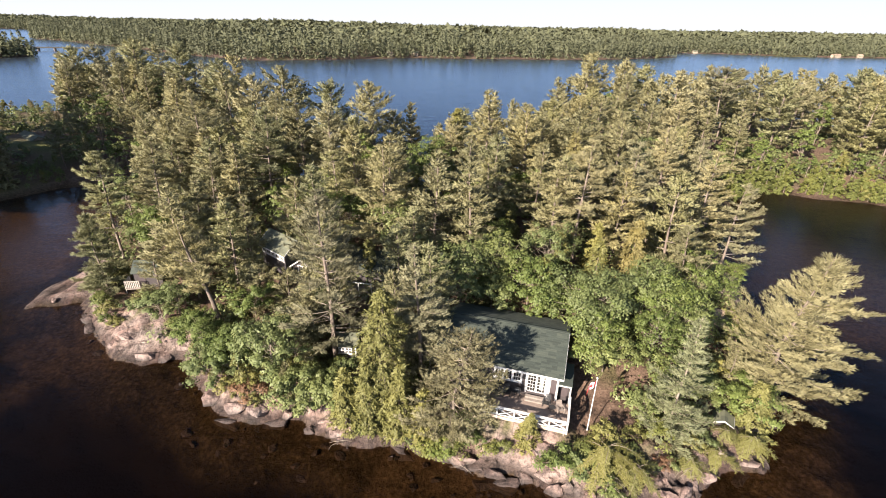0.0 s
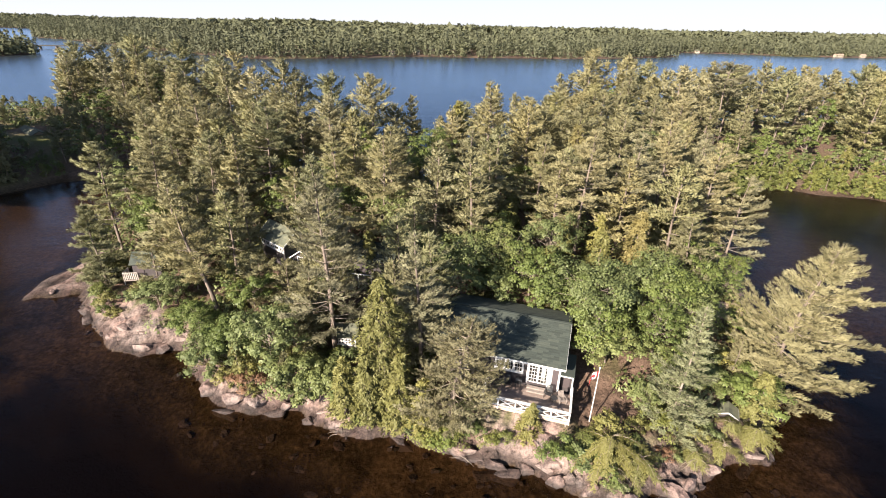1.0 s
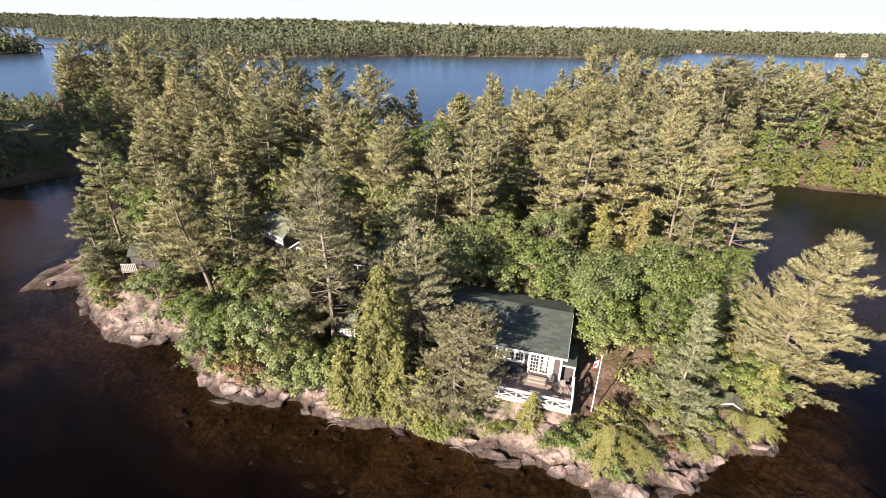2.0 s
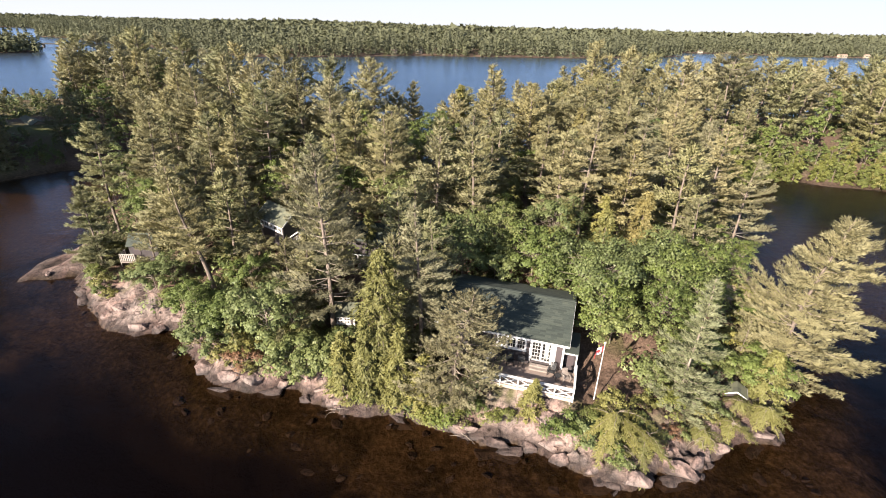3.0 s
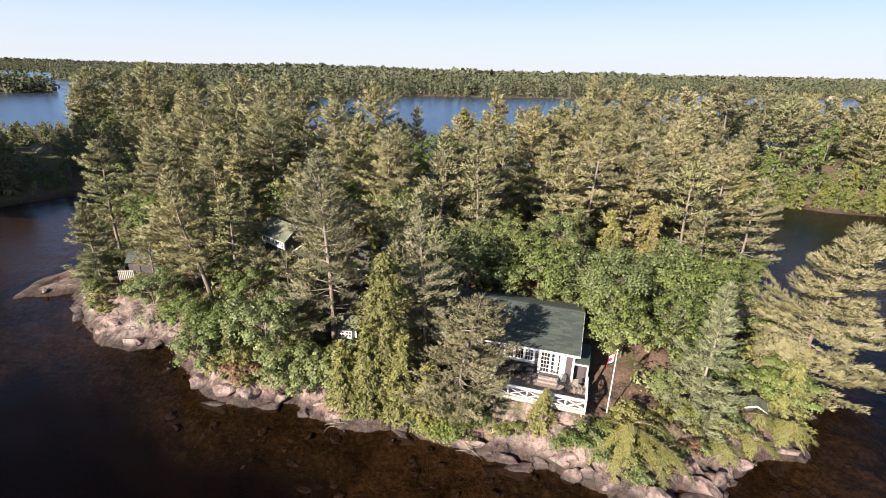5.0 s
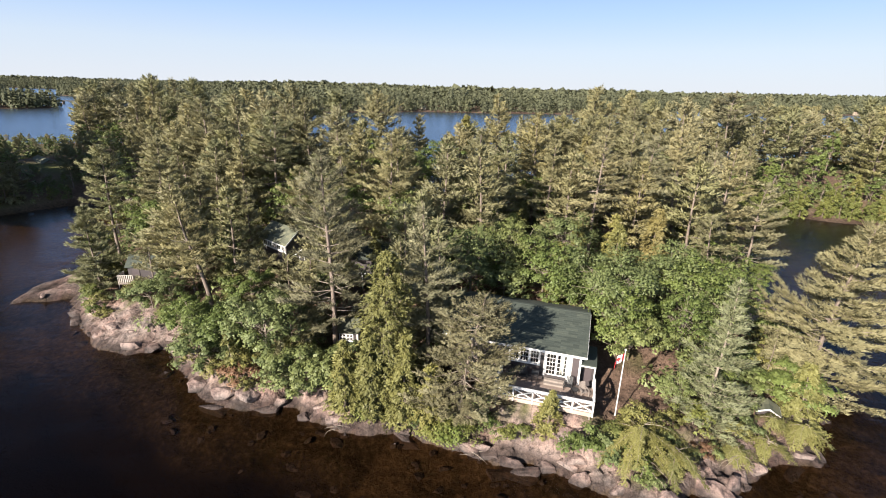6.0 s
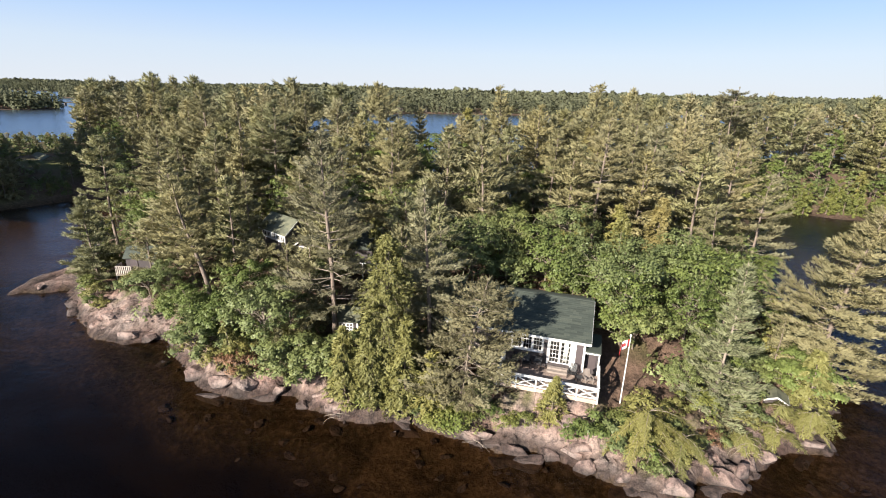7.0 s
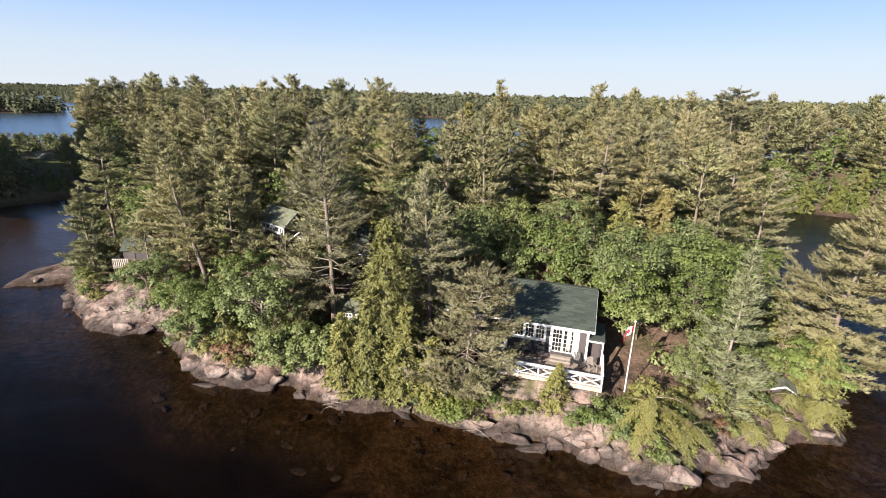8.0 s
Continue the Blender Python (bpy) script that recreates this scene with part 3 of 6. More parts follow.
def pine_meshes(seed, h, radius, base, lean=(0, 0), shape=0.75, gaps=0.15, wind=(0, 0), droop=0.0, dense=1.4, blade=0.34, whorl=0.98, bare=0.26, mat=None, k=8, thin=0.225, top_up=0.6, fine=0.6, pale=False, twig=0.25, girth=1.0):
    """A white pine: bent trunk, whorls of limbs that sweep up at their ends, plates of needle tufts."""
    r = np.random.RandomState(seed)
    path = trunk_path(h, lean, r)
    rad = girth * h * 0.0125 * (1 - np.linspace(0, 1, len(path)) ** 1.2 * 0.93) + 0.02
    trunk = tube(path, rad, 8)
    limbs, tp, td, tn = [], [], [], []
    hh = base * h
    while hh < h * 0.985:
        u = max(0.0, (hh / h - base) / (1 - base))
        prof = (1 - u ** (1 / shape)) * (0.72 + 0.28 * min(1, u * 4 + 0.1)) + 0.05
        prof *= r.uniform(0.74, 1.14)
        for b in range(r.randint(5, 8)):
            if r.rand() < gaps * (1.2 - u):
                continue
            a = r.uniform(0, 2 * np.pi)
            out = np.array([math.cos(a), math.sin(a), 0.0])
            ln = radius * prof * r.uniform(0.55, 1.12) * (1 + out[0] * wind[0] + out[1] * wind[1])
            if ln < 0.25:
                ln = 0.25
            rise = -0.10 - droop + top_up * u ** 1.5 + r.normal(0, 0.07)
            s0 = along(path, min(0.999, hh / h + r.uniform(-0.01, 0.01)))
            t = np.linspace(0, 1, 4)
            bx = np.stack([out[0] * ln * t, out[1] * ln * t, ln * (rise * t + (0.20 + droop * 0.8) * t ** 2.4)], -1) + s0
            bx[1:] += r.normal(0, ln * 0.02, (3, 3))
            if ln > fine:
                limbs.append(tube(bx, np.linspace(0.010 + 0.012 * ln, 0.008, 4), 3))
            # plumes of needles along the limb and along side twigs that fork off it
            side = np.array([-out[1], out[0], 0])
            start = bare * (0.4 + 0.6 * (1 - u))
            runs = [(bx, start)]
            for g in np.arange(max(0.25, start), 0.93, 0.36 / max(ln, 0.7)):
                sgn = -1 if r.rand() < 0.5 else 1
                p0 = np.array([np.interp(g, t, bx[:, i]) for i in range(3)])
                sl = (twig * ln * math.sin(np.pi * (0.15 + 0.8 * g)) + 0.22) * r.uniform(0.7, 1.25)
                w = unit(out * r.uniform(0.6, 1.0) + side * sgn * r.uniform(0.5, 0.9) + np.array([0, 0, r.uniform(-0.05, 0.25)]))
                runs.append((np.stack([p0 + w * sl * q + np.array([0, 0, 0.12 * sl * q * q]) for q in t]), 0.15))
            for path_b, f0 in runs:
                bl = np.linalg.norm(path_b[-1] - path_b[0])
                f = np.arange(f0, 1.02, 0.25 / dense / max(bl, 0.25))
                m = len(f)
                c = np.stack([np.interp(f, t, path_b[:, i]) for i in range(3)], -1)
                rnd = r.normal(0, 1, (m, 3))
                tp.append(c + rnd * np.array([0.07, 0.07, 0.035]))
                way = unit(path_b[-1] - path_b[0])
                td.append(way * 0.85 + unit(rnd) * 0.3 + np.array([0, 0, 0.15]))
                tn.append(out * 0.55 + np.array([0, 0, 0.6]) + unit(rnd) * 0.25)
        hh += whorl * r.uniform(0.7, 1.3) * (1.0 - 0.35 * u)
    tp.append(path[-1:] - np.array([[0, 0, 0.2]]))
    td.append(np.array([[0, 0, 1.0]]))
    tn.append(np.array([[0, -1.0, 0.5]]))
    co, tri, nor = blades(np.concatenate(tp), unit(np.concatenate(td)), np.concatenate(tn), k, blade, blade * thin, r, 0.30, 0.10)
    return wood_mesh([trunk], limbs, pale), raw_mesh("crown", co, tri, mat or PINE, True, nor)


def broadleaf_meshes(seed, h, radius, base, lean=(0, 0), clumps=48, per=130, leaf=0.118, mat=None, squash=1.0, puff=1.25):
    """A broad-leaved tree: forking limbs to many small clumps of leaves, with an uneven outline and gaps."""
    r = np.random.RandomState(seed)
    path = trunk_path(h * 0.72, lean, r, 0.03)
    wood = [tube(path, (h * 0.014 + 0.02) * (1 - np.linspace(0, 1, len(path)) * 0.8), 7)]
    cz, rz = h * (base + 1) / 2, h * (1 - base) / 2 * squash
    top = along(path, 0.99)
    limbs, lp, ln = [], [], []
    clumps, per = int(clumps * 1.5), int(per * 0.8)
    for c in range(clumps):
        v = unit(r.normal(0, 1, 3))
        if v[2] < -0.45:
            v[2] *= -0.6
        f = r.uniform(0.35, 1.08) ** 0.6
        lump = 1 + 0.25 * math.sin(3 * math.atan2(v[1], v[0]) + seed) + 0.12 * r.normal()
        ce = np.array([v[0] * radius * f * lump + top[0] * 0.8, v[1] * radius * f * lump + top[1] * 0.8, cz + v[2] * rz * f])
        cr = radius * r.uniform(0.10, 0.22) * puff
        s0 = along(path, r.uniform(0.35, 0.95))
        mid = (s0 + ce) / 2 + np.array([0, 0, -0.06 * h]) * r.uniform(0, 1) + r.normal(0, 0.04 * h, 3)
        t = np.linspace(0, 1, 4)[:, None]
        if c % 3 < 2:
            limbs.append(tube((1 - t) ** 2 * s0 + 2 * t * (1 - t) * mid + t * t * ce, np.linspace(0.012 + h * 0.0035, 0.01, 4), 3))
        w = unit(r.normal(0, 1, (per, 3)))
        w[:, 2] = np.where(w[:, 2] < -0.3, -w[:, 2], w[:, 2])
        q = ce + w * cr * r.uniform(0.25, 1.2, (per, 1)) * np.array([1.05, 1.05, 0.75])
        lp.append(q)
        ln.append(w * 1.0 + 0.6 * unit(ce - np.array([0, 0, cz - rz * 0.4]))[None] * 0.5 + np.array([0, 0, 0.35]))
    co, tri, nor = leaves(np.concatenate(lp), np.concatenate(ln), leaf, r, 0.52)
    return wood_mesh(wood, limbs), raw_mesh("crown", co, tri, mat or MAPLE, True, nor)


def cedar_meshes(seed, h, radius, base=0.04, lean=(0, 0), sprays=1500, mat=None, droop=0.45, spray=0.30, pointed=0.8):
    """A cedar: a narrow, shaggy cone of hanging flat sprays, with the stem half hidden."""
    r = np.random.RandomState(seed)
    path = trunk_path(h, lean, r, 0.02)
    trunk = tube(path, (h * 0.012 + 0.02) * (1 - np.linspace(0, 1, len(path)) * 0.9), 7)
    tp, td, tn, limbs = [], [], [], []
    nb = max(30, sprays // 13)
    for b in range(nb):
        u = r.uniform(0, 1) ** 1.15
        z = base + (1 - base) * u
        a = r.uniform(0, 2 * np.pi)
        out = np.array([math.cos(a), math.sin(a), 0.0])
        ln = radius * ((1 - u) ** pointed * 0.9 + 0.06) * r.uniform(0.6, 1.2) * (0.8 + 0.2 * min(1, u * 6))
        s0 = along(path, min(0.999, z))
        t = np.linspace(0, 1, 4)
        bx = s0 + np.stack([out[0] * ln * t, out[1] * ln * t, ln * (0.25 * t - (0.35 + droop * 0.5) * t ** 2)], -1)
        if b % 3 == 0:
            limbs.append(tube(bx, np.linspace(0.02, 0.006, 4), 3))
        m = 13
        f = r.uniform(0.25, 1.0, m) ** 0.7
        c = np.stack([np.interp(f, t, bx[:, i]) for i in range(3)], -1)
        c = c + r.normal(0, 0.16, (m, 3)) * np.array([1, 1, 0.8]) * max(0.5, min(1.2, ln * 0.6))
        tp.append(c)
        td.append(np.tile(out * 0.8 + np.array([0, 0, 0.15 - droop]), (m, 1)) + r.normal(0, 0.25, (m, 3)))
        tn.append(np.tile(out * 0.8 + np.array([0, 0, 0.45]), (m, 1)) + r.normal(0, 0.4, (m, 3)))
    co, tri, nor = blades(np.concatenate(tp), unit(np.concatenate(td)), np.concatenate(tn), 5, spray, spray * 0.45, r, 0.45, -0.1)
    return wood_mesh([trunk], limbs), raw_mesh("crown", co, tri, mat or CEDAR, True, nor)


def plant(name, meshes, x, y, label, category, group, turn=0.0, z=None, size=1.0):
    root = thing(name, pose(x, y, (ground_z(x, y) if z is None else z) - 0.12, 0, 0, turn) @ Matrix.Scale(size, 4), label, category, group)
    for nm, me in zip(("trunk", "crown"), meshes):
        if me:
            part(nm, me, None, root)
    return root


def pine(seed, x, y, top, radius, base=0.3, label="tall white pine with layered olive needle plates", **more):
    return plant("white_pine", pine_meshes(seed, top - ground_z(x, y) + 0.12, radius * 1.3, base, **more), x, y, label, "tree", "island pines")


def broadleaf(seed, x, y, top, radius, base=0.15, label="leafy green maple with a rounded crown", **more):
    return plant("broadleaf_tree", broadleaf_meshes(seed, top - ground_z(x, y) + 0.12, radius, base, **more), x, y, label, "tree", "island broadleaf trees")


def cedar(seed, x, y, top, radius, label="shaggy yellow-green white cedar tree", **more):
    return plant("cedar_tree", cedar_meshes(seed, top - ground_z(x, y) + 0.12, radius, **more), x, y, label, "tree", "island cedars")


def drooping_meshes(seed, h, reach, boughs=40, mat=None, toward=(0.0, -0.4), fall=0.75):
    """A low cedar without a leader: long boughs that arch out and hang, with flat fronds on both sides."""
    r = np.random.RandomState(seed)
    path = trunk_path(h, (0.2, -0.3), r, 0.05)
    trunk = tube(path, np.linspace(0.13, 0.03, len(path)), 7)
    limbs, tp, td, tn = [], [], [], []
    t = np.linspace(0, 1, 6)
    for b in range(boughs):
        a = r.uniform(0, 2 * np.pi)
        out = unit(np.array([math.cos(a) + toward[0], math.sin(a) + toward[1], 0.0]))
        u = r.uniform(0.25, 1.0)
        ln = reach * (1.15 - 0.45 * u) * r.uniform(0.4, 1.2)
        s0 = along(path, min(0.99, u))
        lift = r.uniform(0.15, 0.5)
        bend = r.normal(0, 0.25)
        side = np.array([-out[1], out[0], 0])
        bx = s0 + out * (ln * t)[:, None] + side * (bend * ln * t * t)[:, None] * 0.5
        bx[:, 2] += ln * (lift * t - fall * t * t)
        limbs.append(tube(bx, np.linspace(0.035, 0.008, 6), 4))
        for g in np.arange(0.12, 1.0, 0.14 / ln):
            p0 = np.array([np.interp(g, t, bx[:, i]) for i in range(3)])
            for sgn in (-1, 1):
                w = unit(out * r.uniform(0.5, 1.0) + side * sgn * r.uniform(0.4, 0.9) + np.array([0, 0, r.uniform(-0.7, 0.1)]))
                sl = r.uniform(0.25, 0.6) * (1.1 - 0.5 * g)
                f = np.arange(0.0, sl, 0.12)
                tp.append(p0 + w * f[:, None] + r.normal(0, 0.02, (len(f), 3)))
                td.append(np.tile(w + np.array([0, 0, -0.25]), (len(f), 1)))
                tn.append(np.tile(out * 0.5 + np.array([0, 0, 0.8]), (len(f), 1)))
    co, tri, nor = blades(np.concatenate(tp), unit(np.concatenate(td)), np.concatenate(tn), 3, 0.23, 0.06, r, 0.45, -0.1)
    return wood_mesh([trunk], limbs), raw_mesh("crown", co, tri, mat or CEDAR, True, nor)


def drooping(seed, x, y, h, reach, label="low cedar drooping over the shore granite", **more):
    return plant("cedar_tree", drooping_meshes(seed, h, reach, **more), x, y, label, "tree", "island cedars")


# ---- trees of the island, front ----
drooping(208, 13.9, 28.2, 2.7, 3.4, boughs=30, fall=0.62)
drooping(209, 16.2, 27.4, 2.2, 2.8, boughs=22, fall=0.6)
drooping(211, 24.4, 29.9, 1.5, 1.9, boughs=18)
drooping(213, 21.6, 29.0, 1.1, 1.6, boughs=18)
drooping(215, 27.9, 31.2, 1.6, 2.2, boughs=24)
drooping(216, 25.7, 31.7, 1.0, 1.5, boughs=16)
SPARSE = "open-crowned pine with bare pale limbs"
pine(101, 34.3, 38.8, 17.0, 6.2, 0.05, "broad golden pine leaning out over the water", lean=(0.2, -1.1), wind=(0.14, -0.05), gaps=0.0, mat=PINE_SUN, shape=0.7, top_up=0.6, bare=0.08, dense=1.7, whorl=0.72, blade=0.33, k=8, thin=0.2, twig=0.17)
pine(102, 20.6, 31.4, 14.0, 3.1, 0.03, "slender pale green young pine with a pale stem", lean=(0.5, 0.4), gaps=0.02, mat=PINE_YOUNG, shape=1.15, whorl=0.66, bare=0.14, top_up=0.7, dense=1.6, pale=True, blade=0.28, twig=0.24, girth=0.6)
pine(103, -10.8, 41.0, 21.3, 3.6, 0.2, SPARSE, gaps=0.32, mat=PINE_GREY, bare=0.42, lean=(0.2, -1.4), shape=0.45, top_up=0.8, droop=0.08)
pine(104, -1.6, 37.4, 17.9, 3.0, 0.15, lean=(-0.2, -1.0), gaps=0.1, shape=0.7, bare=0.15, mat=PINE_GOLD)
pine(105, 3.2, 56.5, 22.3, 3.3, 0.42, "tall pine with a long bare stem and open crown", lean=(0.8, 1.5), gaps=0.25, mat=PINE, shape=0.6)
pine(106, -7.2, 57.0, 21.3, 5.0, 0.25, mat=PINE, shape=0.7)
pine(107, 18.0, 57.5, 22.2, 3.4, 0.40, lean=(0.6, 1.5), mat=PINE_GOLD, shape=0.5)
pine(108, 31.5, 66.0, 22.3, 4.2, 0.3, lean=(0.8, 2.0), mat=PINE_GOLD, shape=0.65, top_up=0.9)
pine(109, 24.8, 60.0, 21.5, 3.8, 0.3, lean=(1.0, 2.0), mat=PINE_GOLD, shape=0.65)
pine(110, 36.5, 62.0, 20.0, 3.8, 0.28, lean=(1.0, 1.5), mat=PINE_GOLD, shape=0.7, top_up=0.8)
pine(111, 41.5, 62.5, 15.5, 4.6, 0.2, "pine with ragged golden limbs and leaning stems", lean=(1.5, 1.0), mat=PINE_GOLD, shape=0.6, gaps=0.2)
pine(112, 13.5, 63.0, 20.5, 3.4, 0.3, mat=PINE, shape=0.7)
pine(113, -43.5, 54.5, 11.6, 3.1, 0.06, "small dark pine beside the shore rock", lean=(-3.0, 3.5), mat=PINE_BLUE, shape=0.8, whorl=0.55, bare=0.1)
pine(114, -46.0, 62.5, 18.4, 3.2, 0.35, "leaning pine with bare reddish limbs", lean=(-0.8, 0.5), gaps=0.2, mat=PINE_BLUE, bare=0.35, shape=0.45)
pine(115, -43.5, 70.5, 18.6, 3.4, 0.3, gaps=0.25, mat=PINE, shape=0.6)
pine(116, -25.4, 46.8, 15.2, 3.2, 0.45, "leaning pine with a dark bent trunk", lean=(-2.2, -0.5), mat=PINE, shape=0.5, gaps=0.15, girth=1.6)
pine(117, -23.4, 53.6, 15.3, 1.7, 0.2, mat=PINE, shape=0.6)
pine(118, -39.5, 77.5, 24.2, 4.6, 0.3, mat=PINE, shape=0.6)
pine(119, -26.2, 71.5, 23.0, 5.2, 0.25, mat=PINE_BLUE, shape=0.55)
pine(120, -33.0, 66.5, 17.5, 4.0, 0.3, mat=PINE, shape=0.55)
pine(121, -33.0, 57.5, 15.8, 3.8, 0.2, SPARSE, mat=PINE_BLUE, gaps=0.2, bare=0.35)
pine(122, 1.2, 32.4, 12.1, 3.0, 0.06, "scraggly pine with twisted bare grey branches", lean=(1.5, 0), gaps=0.05, bare=0.42, mat=PINE_GREY, shape=0.3, droop=0.16, top_up=0.25, dense=1.7, whorl=0.52, blade=0.23, thin=0.28, twig=0.36)
pine(123, -14.4, 39.4, 7.8, 2.4, 0.1, "low bushy pine by the boathouse", mat=PINE, shape=0.5, bare=0.15)
pine(124, -29.0, 85.0, 23.4, 4.2, 0.25, mat=PINE, shape=0.55)
pine(125, 7.0, 66.0, 18.0, 3.2, 0.25, mat=PINE_BLUE)
pine(126, -14.5, 64.0, 19.0, 4.4, 0.25, mat=PINE_BLUE)
pine(127, 30.0, 52.0, 13.8, 3.0, 0.2, mat=PINE, shape=0.6)
pine(128, -18.5, 58.0, 17.0, 3.6, 0.25, mat=PINE)
pine(129, 23.0, 71.0, 19.5, 3.4, 0.3, mat=PINE)
pine(130, 41.0, 74.0, 18.5, 3.6, 0.3, mat=PINE_GOLD)
pine(137, 68.0, 120.0, 27.6, 5.0, 0.66, "tall pine with a flat open umbrella crown", mat=PINE_GREY, shape=0.28, gaps=0.25, dense=0.8, blade=0.5, k=6, thin=0.3, whorl=1.5, top_up=0.25)
pine(138, 6.9, 75.0, 26.0, 3.0, 0.3, "narrow spire-topped pine above the woods", mat=PINE, shape=0.75, dense=0.9, blade=0.42, k=6, thin=0.3, lean=(0.3, 0.0))
pine(131, 48.0, 86.0, 17.0, 3.6, 0.3, mat=PINE_GOLD)
cedar(201, -4.9, 34.4, 14.6, 3.3, sprays=5600, pointed=0.48, spray=0.25)
cedar(202, -5.9, 32.9, 8.6, 1.9, sprays=2000)
cedar(203, -3.2, 32.4, 8.4, 2.0, sprays=2000)
cedar(204, -1.2, 31.8, 6.4, 1.7, sprays=1300)
cedar(205, 20.5, 73.0, 20.4, 3.6, "tall russet-tinged cedar tree", mat=RUSSET, sprays=2200, spray=0.4)
cedar(206, 23.6, 52.0, 14.3, 3.2, "dense russet-green cedar tree", mat=RUSSET, sprays=2400, spray=0.34)
cedar(207, 8.0, 30.2, 5.3, 1.45, "young cedar in front of the porch rail", sprays=1500, spray=0.2)
cedar(210, 2.8, 78.0, 22.9, 3.0, "pointed yellow-green cedar tree", sprays=1800, spray=0.42)
broadleaf(301, 10.3, 46.9, 11.8, 3.6, 0.05, mat=MAPLE, clumps=52)
broadleaf(302, 16.3, 42.5, 12.3, 4.6, 0.05, "grey-green oak with pale limbs showing", mat=OAK, clumps=70)
broadleaf(303, 24.4, 45.3, 11.6, 4.4, 0.08, mat=MAPLE, clumps=60)
broadleaf(304, 16.8, 38.3, 8.2, 3.2, 0.05, "grey-green oak with pale limbs showing", mat=OAK, clumps=45)
broadleaf(305, -16.5, 38.4, 9.3, 3.3, 0.05, "blue-green broadleaf tree by the shore", mat=OAK, clumps=48)
broadleaf(306, -21.3, 39.8, 6.6, 2.8, 0.05, mat=MAPLE, clumps=40)
broadleaf(307, -39.6, 61.0, 12.0, 3.2, 0.1, "bright green broadleaf tree among pines", mat=MAPLE, clumps=45)
broadleaf(308, -1.2, 72.5, 20.0, 3.6, 0.3, "bright green broadleaf tree among pines", mat=MAPLE, clumps=45)
broadleaf(309, -7.0, 66.5, 19.0, 3.2, 0.3, mat=MAPLE, clumps=40)
broadleaf(310, 5.5, 51.0, 12.5, 3.2, 0.1, mat=OAK, clumps=45)
broadleaf(311, 28.0, 45.5, 8.0, 3.0, 0.05, mat=MAPLE, clumps=45)
broadleaf(312, -1.0, 50.0, 13.0, 3.2, 0.1, mat=OAK, clumps=40)
broadleaf(313, 29.5, 34.5, 5.0, 2.8, 0.05, mat=MAPLE, clumps=36)
broadleaf(314, 13.5, 53.0, 13.0, 3.4, 0.1, mat=OAK, clumps=40)
broadleaf(315, -26.5, 43.8, 5.8, 2.6, 0.05, mat=MAPLE, clumps=36)
broadleaf(316, 25.2, 37.8, 5.6, 2.6, 0.05, mat=OAK, clumps=36)
broadleaf(317, -10.2, 34.8, 5.2, 2.4, 0.02, mat=OAK, clumps=36)
broadleaf(318, 12.8, 44.9, 8.6, 2.6, 0.02, mat=MAPLE, clumps=36)
broadleaf(319, 6.2, 47.2, 9.2, 2.8, 0.02, mat=OAK, clumps=38)
broadleaf(320, -23.2, 38.7, 5.0, 2.5, 0.0, mat=OAK, clumps=40)
broadleaf(322, -12.6, 35.6, 5.4, 2.8, 0.0, mat=OAK, clumps=38)
cedar(212, -8.2, 33.0, 7.4, 1.9, sprays=1700)
cedar(214, 29.4, 33.2, 6.4, 2.3, sprays=1500, spray=0.28)
pine(132, -35.6, 53.0, 10.0, 1.9, 0.12, "small dark pine beside the shore rock", mat=PINE, shape=0.7)
pine(133, -30.5, 52.5, 12.5, 2.4, 0.2, mat=PINE, shape=0.5)
broadleaf(324, -33.5, 48.8, 5.6, 2.3, 0.05, mat=OAK, clumps=34)
broadleaf(325, -13.5, 46.0, 8.2, 2.6, 0.05, mat=OAK, clumps=34)
broadleaf(326, -21.0, 46.5, 8.0, 2.6, 0.05, mat=MAPLE, clumps=34)
pine(134, -20.8, 48.6, 9.4, 2.2, 0.05, "low bushy pine in front of the sleeping cabin", mat=PINE, shape=0.5, bare=0.12)
pine(135, -17.2, 47.6, 9.2, 2.2, 0.05, "low bushy pine in front of the sleeping cabin", mat=PINE, shape=0.5, bare=0.12)
pine(136, -13.6, 50.5, 13.5, 2.6, 0.2, SPARSE, mat=PINE_PALE, shape=0.5, bare=0.35, gaps=0.15)


# ---- cottage ----
COTTAGE = pose(11.25, 30.2, 0, 0, 0, -17)
FLOOR, EAVE, RIDGE = 3.45, 6.35, 7.78


